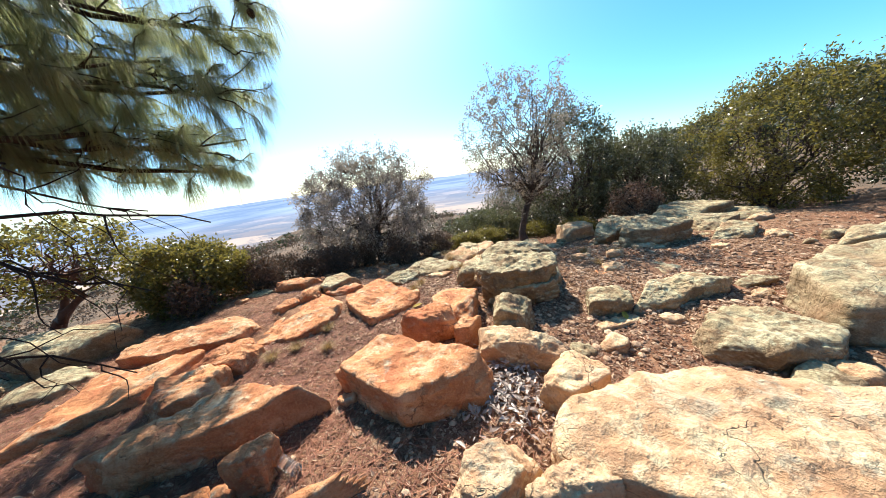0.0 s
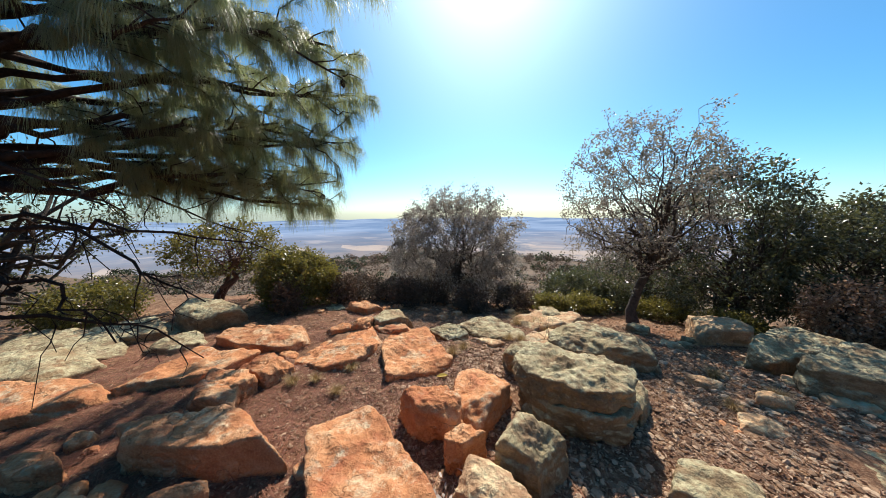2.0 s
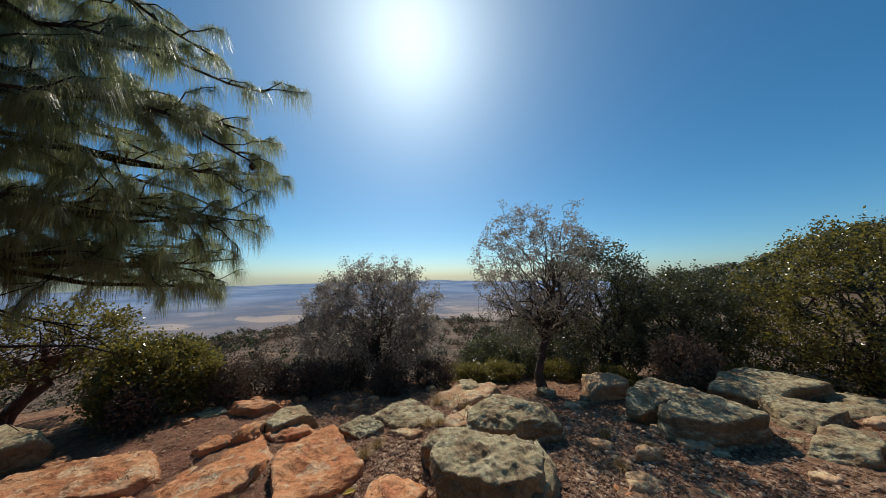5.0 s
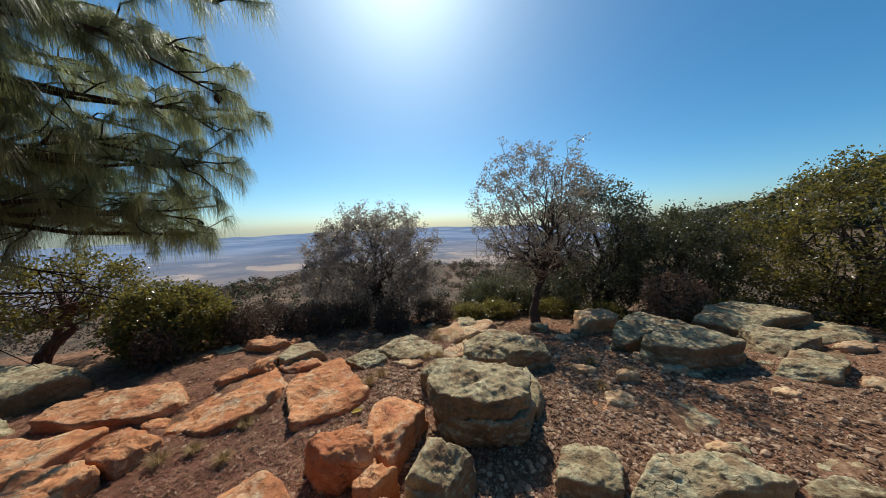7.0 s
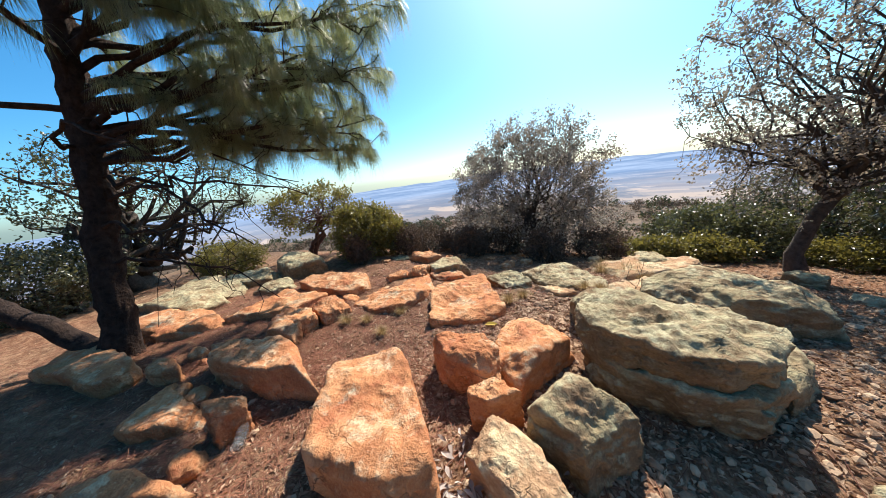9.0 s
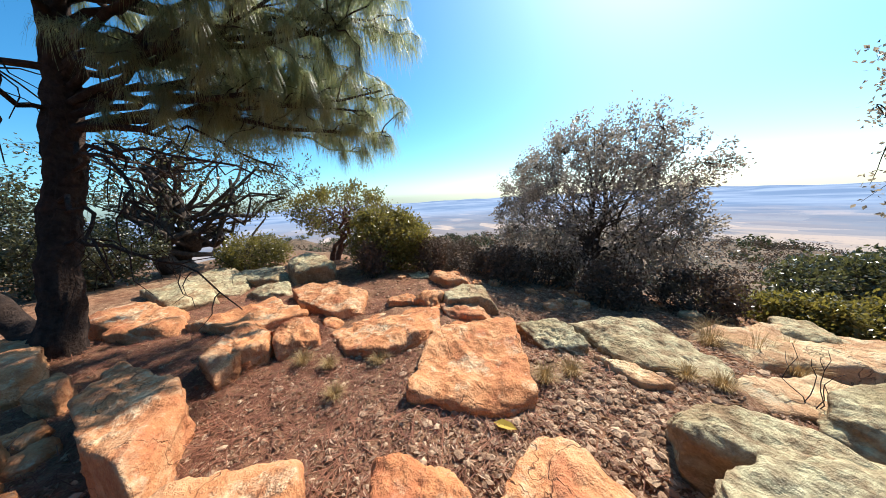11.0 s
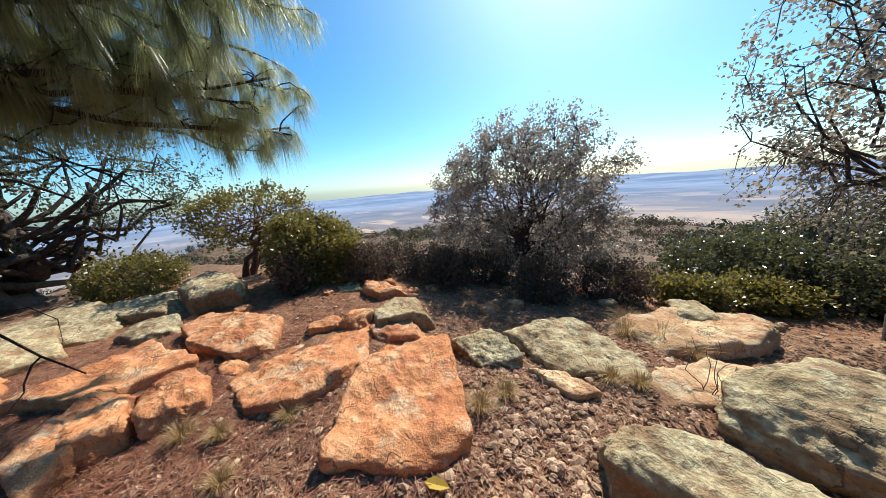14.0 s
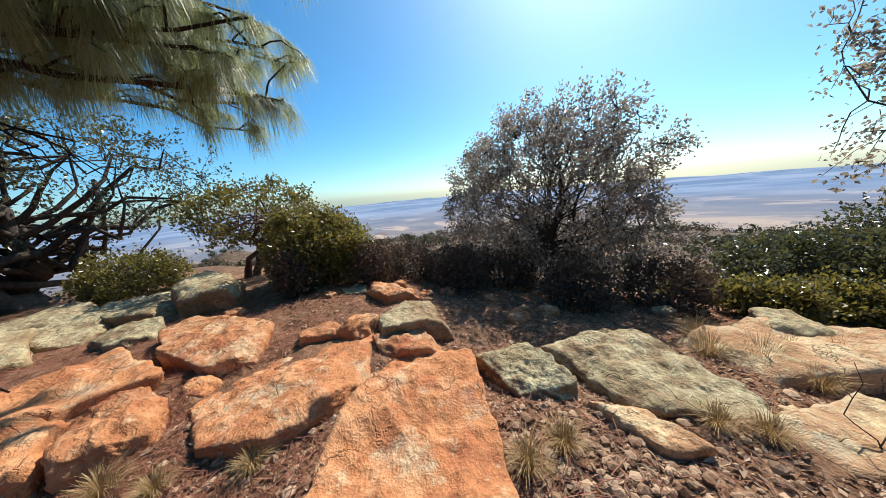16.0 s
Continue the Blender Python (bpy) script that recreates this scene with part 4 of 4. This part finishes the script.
    az, r = np.radians(rng.uniform(-125, 22, 2600)), np.exp(rng.uniform(math.log(11), math.log(420), 2600))
    x, y = r * np.sin(az), 2 + r * np.cos(az)
    far_clumps("slope_scrub", np.stack([x, y, ground_z(x, y)], -1), rng.uniform(0.25, 0.7, 2600) * np.clip(r / 25, 0.8, 6.0), SCRUB, 70, 0.11, "leafless brown scrub on the falling slope", "scrub")
    az, r = np.radians(rng.uniform(-125, 22, 900)), np.where(rng.uniform(0, 1, 900) < 0.5, np.exp(rng.uniform(math.log(25), math.log(330), 900)), rng.uniform(370, 500, 900))
    x, y = r * np.sin(az), 2 + r * np.cos(az)
    far_clumps("slope_trees", np.stack([x, y, ground_z(x, y)], -1), rng.uniform(0.5, 1.2, 900) * np.clip(r / 40, 0.8, 5.0), WOODS, 90, 0.16, "scattered dark trees on the falling slope", "trees")


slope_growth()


# ---- litter, gravel, grass ----
def inside(x, y, outline, grow=0.0):
    pts = np.array(outline)
    mid = pts.mean(0)
    pts = mid + (pts - mid) * (1 + grow)
    ok = np.ones(len(x), bool)
    for k in range(len(pts)):
        p, q = pts[k], pts[(k + 1) % len(pts)]
        ok &= (q[0] - p[0]) * (y - p[1]) - (q[1] - p[1]) * (x - p[0]) > 0
    return ok


def bare(x, y):
    """True where no boulder stands."""
    free = np.ones(len(x), bool)
    for _, outline, *_ in STONES:
        free &= ~inside(x, y, outline, 0.04)
    return free


def on_ground(n, seed, cx, cy, wide):
    rng = np.random.default_rng(seed)
    x, y = rng.normal(cx, wide, n), rng.normal(cy, wide, n)
    keep = bare(x, y) & (np.hypot(x, y - 2) < 8)
    x, y = x[keep], y[keep]
    z = ground_z(x, y) + 0.018 * octaves(x * 6, y * 6, 4, 50) + 0.008 * octaves(x * 25, y * 25, 2, 60)
    return np.stack([x, y, z], -1), rng


def scatter_leaves():
    near, rng = on_ground(48000, 41, 0.2, 2.9, 2.0)
    side, rng = on_ground(26000, 43, 3.2, 4.2, 1.8)
    p = np.concatenate([near, side])
    n = len(p)
    d = rng.normal(0, 1, (n, 3)) * np.array([1, 1, 0.15])
    d /= np.linalg.norm(d, axis=1)[:, None]
    s = np.cross(d, np.array([0, 0, 1.0]) + rng.normal(0, 0.35, (n, 3)))
    s /= np.linalg.norm(s, axis=1)[:, None]
    up = np.cross(s, d)
    size = rng.uniform(0.008, 0.026, n)[:, None]
    v = np.stack([p - d * size, p + s * size * 0.38 + up * size * 0.25, p + d * size, p - s * size * 0.38 + up * size * 0.25], 1)
    v[:, :, 2] += 0.006
    tagged(new("leaf_litter", fast_mesh("leaf_litter", v.reshape(-1, 3), np.arange(4 * n).reshape(-1, 4), LITTER)), "curled dead oak leaves lying between the rocks", "leaves", kind="stuff")
    p, rng = on_ground(30000, 42, -2.3, 1.7, 1.3)
    n = len(p)
    a = rng.uniform(0, 6.28, n)
    d = np.stack([np.cos(a), np.sin(a), rng.normal(0, 0.15, n)], -1) * rng.uniform(0.03, 0.1, n)[:, None]
    s = np.stack([-np.sin(a), np.cos(a), np.zeros(n)], -1) * 0.0014
    v = np.stack([p - d - s, p - d + s, p + d + s, p + d - s], 1)
    v[:, :, 2] += rng.uniform(0.004, 0.02, n)[:, None]
    tagged(new("needle_litter", fast_mesh("needle_litter", v.reshape(-1, 3), np.arange(4 * n).reshape(-1, 4), RED_LITTER)), "rust-red fallen pine needles on the earth", "pine needles", kind="stuff")


scatter_leaves()


def scatter_gravel():
    u, f = SPHERES[1]
    vs, fs, start = [], [], 0
    for seed, cx, cy, wide, count, low, high in ((51, 0.6, 3.0, 1.6, 5200, 0.006, 0.026), (52, -0.25, 3.4, 0.45, 1500, 0.008, 0.03), (53, 1.6, 2.9, 1.1, 2200, 0.008, 0.035), (55, 3.2, 3.8, 1.3, 2600, 0.01, 0.04), (54, -1.4, 2.4, 0.9, 900, 0.008, 0.03)):
        p, rng = on_ground(count * 2, seed, cx, cy, wide)
        n = len(p)
        size = low + (high - low) * rng.uniform(0, 1, n) ** 4
        ax = rng.uniform(0.55, 1.3, (n, 1, 3)) * size[:, None, None] * np.array([1, 1, 0.7])
        v = u[None] * ax * rng.uniform(0.75, 1.2, (n, len(u), 1))
        a = rng.uniform(0, 6.28, n)
        c, s = np.cos(a)[:, None], np.sin(a)[:, None]
        v = np.stack([v[..., 0] * c - v[..., 1] * s, v[..., 0] * s + v[..., 1] * c, v[..., 2]], -1) + p[:, None] + np.array([0, 0, 0.002])
        vs.append(v.reshape(-1, 3))
        fs.append((f[None] + np.arange(n)[:, None, None] * len(u)).reshape(-1, 3) + start)
        start += n * len(u)
    tagged(new("gravel", fast_mesh("gravel", np.concatenate(vs), np.concatenate(fs), GRAVEL)), "loose pinkish stone chips on the earth", "gravel", kind="stuff")


scatter_gravel()


def grass_tuft(x, y, seed, size, count, mat=STRAW, label="dry straw-coloured grass tuft"):
    rng = np.random.default_rng(seed)
    a = rng.uniform(0, 6.28, count)
    lean = rng.uniform(0.15, 1.25, count)
    length = size * rng.uniform(0.5, 1.2, count)
    out = np.stack([np.cos(a), np.sin(a), np.zeros(count)], -1)
    root = out * rng.uniform(0, 0.35, count)[:, None] * size
    mid = root + out * (lean * length * 0.3)[:, None] + np.array([0, 0, 1]) * (length * 0.6)[:, None]
    tip = root + out * (lean * length * 0.8)[:, None] + np.array([0, 0, 1]) * (length * (1.0 - 0.35 * lean))[:, None]
    s = np.stack([-np.sin(a), np.cos(a), np.zeros(count)], -1) * 0.001
    v = np.stack([root - s, root + s, mid + s, mid - s, tip + s * 0.2, tip - s * 0.2], 1).reshape(-1, 3)
    k = np.arange(count)[:, None] * 6
    ob = new("grass_tuft", fast_mesh("grass_tuft", v, np.concatenate([k + np.array([0, 1, 2, 3]), k + np.array([3, 2, 4, 5])]), mat))
    ob.location = (x, y, gz(x, y) - 0.01)
    return tagged(ob, label, "grass", "dry grass tufts")


for k, (gx, gy, gs) in enumerate(((-0.13, 5.0, 0.2), (0.1, 5.1, 0.22), (0.25, 5.35, 0.18), (-0.1, 4.15, 0.12), (0.05, 4.2, 0.12), (-0.62, 3.45, 0.13), (-0.55, 3.62, 0.12), (0.3, 4.95, 0.15), (-1.85, 2.25, 0.12), (-1.7, 2.4, 0.1), (-1.5, 2.7, 0.1), (0.5, 5.6, 0.2), (-0.2, 5.35, 0.18), (-1.35, 2.35, 0.1), (1.9, 3.6, 0.1), (2.3, 3.9, 0.12), (2.0, 4.2, 0.13))):
    grass_tuft(gx, gy, 70 + k, gs, 340)


def sapling():
    rng = np.random.default_rng(8)
    foot = np.array([0.36, 4.35, gz(0.36, 4.35) - 0.02])
    lines = []
    for k in range(4):
        end = foot + np.array([rng.uniform(-0.12, 0.15), rng.uniform(-0.1, 0.1), rng.uniform(0.22, 0.4)])
        line = crooked(rng, foot, end, 7, 0.15)
        lines.append((line - foot, np.linspace(0.003, 0.0012, 7)))
        lines.append((crooked(rng, line[4], line[4] + rng.normal(0, 0.07, 3) + np.array([0, 0, 0.06]), 4, 0.2) - foot, np.linspace(0.002, 0.0008, 4)))
    ob = new("bare_sapling", tubes("bare_sapling", lines, BARK, 5))
    ob.location = foot
    tagged(ob, "thin leafless sapling in a crack of the rock", "sapling")


sapling()


def leaf_pile():
    rng = np.random.default_rng(14)
    n = 650
    x, y = rng.normal(0.24, 0.15, n), rng.normal(1.6, 0.2, n)
    keep = bare(x, y)
    x, y = x[keep], y[keep]
    n = len(x)
    p = np.stack([x, y, ground_z(x, y) + rng.uniform(0.0, 0.07, n)], -1)
    d = rng.normal(0, 1, (n, 3)) * np.array([1, 1, 0.35])
    d /= np.linalg.norm(d, axis=1)[:, None]
    s = np.cross(d, np.array([0, 0, 1.0]) + rng.normal(0, 0.5, (n, 3)))
    s /= np.linalg.norm(s, axis=1)[:, None]
    up = np.cross(s, d)
    size = rng.uniform(0.015, 0.04, n)[:, None]
    v = np.stack([p - d * size, p - d * size * 0.3 + s * size * 0.3 + up * size * 0.2, p + d * size * 0.4 + s * size * 0.28 + up * size * 0.25, p + d * size, p + d * size * 0.4 - s * size * 0.28 + up * size * 0.25, p - d * size * 0.3 - s * size * 0.3 + up * size * 0.2], 1)
    m = leaf_material("bleached_leaf", (0.26, 0.19, 0.15), (0.66, 0.58, 0.50), (0.3, 0.22, 0.15), 12.0, 0.6, 0.2)
    tagged(new("leaf_pile", fast_mesh("leaf_pile", v.reshape(-1, 3), np.arange(6 * n).reshape(-1, 6), m)), "drift of bleached curled leaves between two rocks", "leaves", kind="stuff")


leaf_pile()


def loose_stones():
    """Small stones half sunk in the earth between the boulders."""
    rng = np.random.default_rng(33)
    x, y = rng.uniform(-4.5, 5.5, 700), rng.uniform(0.6, 6.6, 700)
    keep = bare(x, y) & (np.hypot(x, y - 2) > 0.5)
    for k, (px, py) in enumerate(list(zip(x[keep], y[keep]))[:130]):
        r = rng.uniform(0.05, 0.15) * (1.0 if px < 1.2 else 1.25)
        a0 = rng.uniform(0, 6.28)
        ring = [(float(px + r * rng.uniform(0.7, 1.3) * math.cos(a0 + a)), float(py + r * 0.8 * rng.uniform(0.7, 1.2) * math.sin(a0 + a))) for a in (0, 1.2, 2.4, 3.7, 5.0)]
        turned = inside(np.array([np.mean([p[0] for p in ring])]), np.array([np.mean([p[1] for p in ring])]), ring)[0]
        ring = ring if turned else ring[::-1]
        if (-1.7 < px < -0.7 and 1.9 < py < 2.7) or (-0.5 < px < 0.6 and 2.4 < py < 3.3) or (0.9 < px < 1.7 and 2.3 < py < 3.3):
            continue
        kind = "orange" if px < -0.8 else ("pale" if rng.uniform() < 0.6 else "lichen")
        boulder("loose_stone", ring, gz(px, py) + r * rng.uniform(0.3, 0.8), kind, 300 + k, "small weathered stone half sunk in red earth", level=4, deep=0.06, sharp=10, ledge=0.0, group="loose stones")


loose_stones()


def bottle():
    m, nt, b = material("clear_plastic", 0.08, 0.5)
    b.inputs["Transmission Weight"].default_value = 0.95
    b.inputs["Base Color"].default_value = (0.9, 0.92, 0.92, 1)
    b.inputs["IOR"].default_value = 1.2
    white, _, wb = material("white_cap", 0.4)
    wb.inputs["Base Color"].default_value = (0.75, 0.75, 0.75, 1)
    profile = ((0.0, 0.0), (0.026, 0.003), (0.031, 0.012), (0.029, 0.03), (0.031, 0.05), (0.029, 0.075), (0.031, 0.1), (0.031, 0.135), (0.025, 0.165), (0.014, 0.19), (0.0125, 0.2), (0.0, 0.2))
    whole = tagged(new("plastic_bottle"), "crumpled clear plastic water bottle lying on pine needles", "bottle")
    whole.matrix_world = Matrix.Translation((-0.96, 1.15, gz(-0.96, 1.15) + 0.035)) @ Vector((-0.9, 0.42, 0.08)).to_track_quat("Z", "Y").to_matrix().to_4x4()
    ang = np.linspace(0, 2 * math.pi, 20, endpoint=False)

    def lathe(name, prof, mat):
        v = [(r * math.cos(a) * (1 + 0.06 * math.sin(3 * a + 40 * h)), r * math.sin(a), h) for r, h in prof for a in ang]
        f = [[i * 20 + j, i * 20 + (j + 1) % 20, (i + 1) * 20 + (j + 1) % 20, (i + 1) * 20 + j] for i in range(len(prof) - 1) for j in range(20)]
        return fast_mesh(name, v, f, mat, True)

    child("body", lathe("body", profile, m), whole)
    child("cap", lathe("cap", ((0.0, 0.222), (0.014, 0.222), (0.0152, 0.219), (0.0152, 0.202), (0.0, 0.202)), white), whole, "white screw cap")


bottle()


def fallen_leaf(x, y, z, turn):
    m = bpy.data.materials.get("yellow_leaf")
    if m is None:
        m = leaf_material("yellow_leaf", (0.55, 0.38, 0.05), (0.75, 0.55, 0.12), (0.5, 0.35, 0.05), 20.0, 0.6)
    v = [(-0.06, 0, 0.0), (-0.02, 0.026, 0.014), (0.03, 0.02, 0.016), (0.065, 0, 0.01), (0.03, -0.022, 0.014), (-0.02, -0.026, 0.012), (0, 0, 0.004)]
    f = [[6, 0, 1], [6, 1, 2], [6, 2, 3], [6, 3, 4], [6, 4, 5], [6, 5, 0]]
    ob = new("fallen_leaf", fast_mesh("fallen_leaf", v, f, m))
    ob.matrix_world = pose(x, y, z, 4, -5, turn)
    tagged(ob, "yellow dead leaf lying on the gravel", "leaf")


fallen_leaf(-0.53, 2.98, gz(-0.53, 2.98) + 0.02, 20)
fallen_leaf(1.45, 2.3, gz(1.45, 2.3) + 0.02, 75)
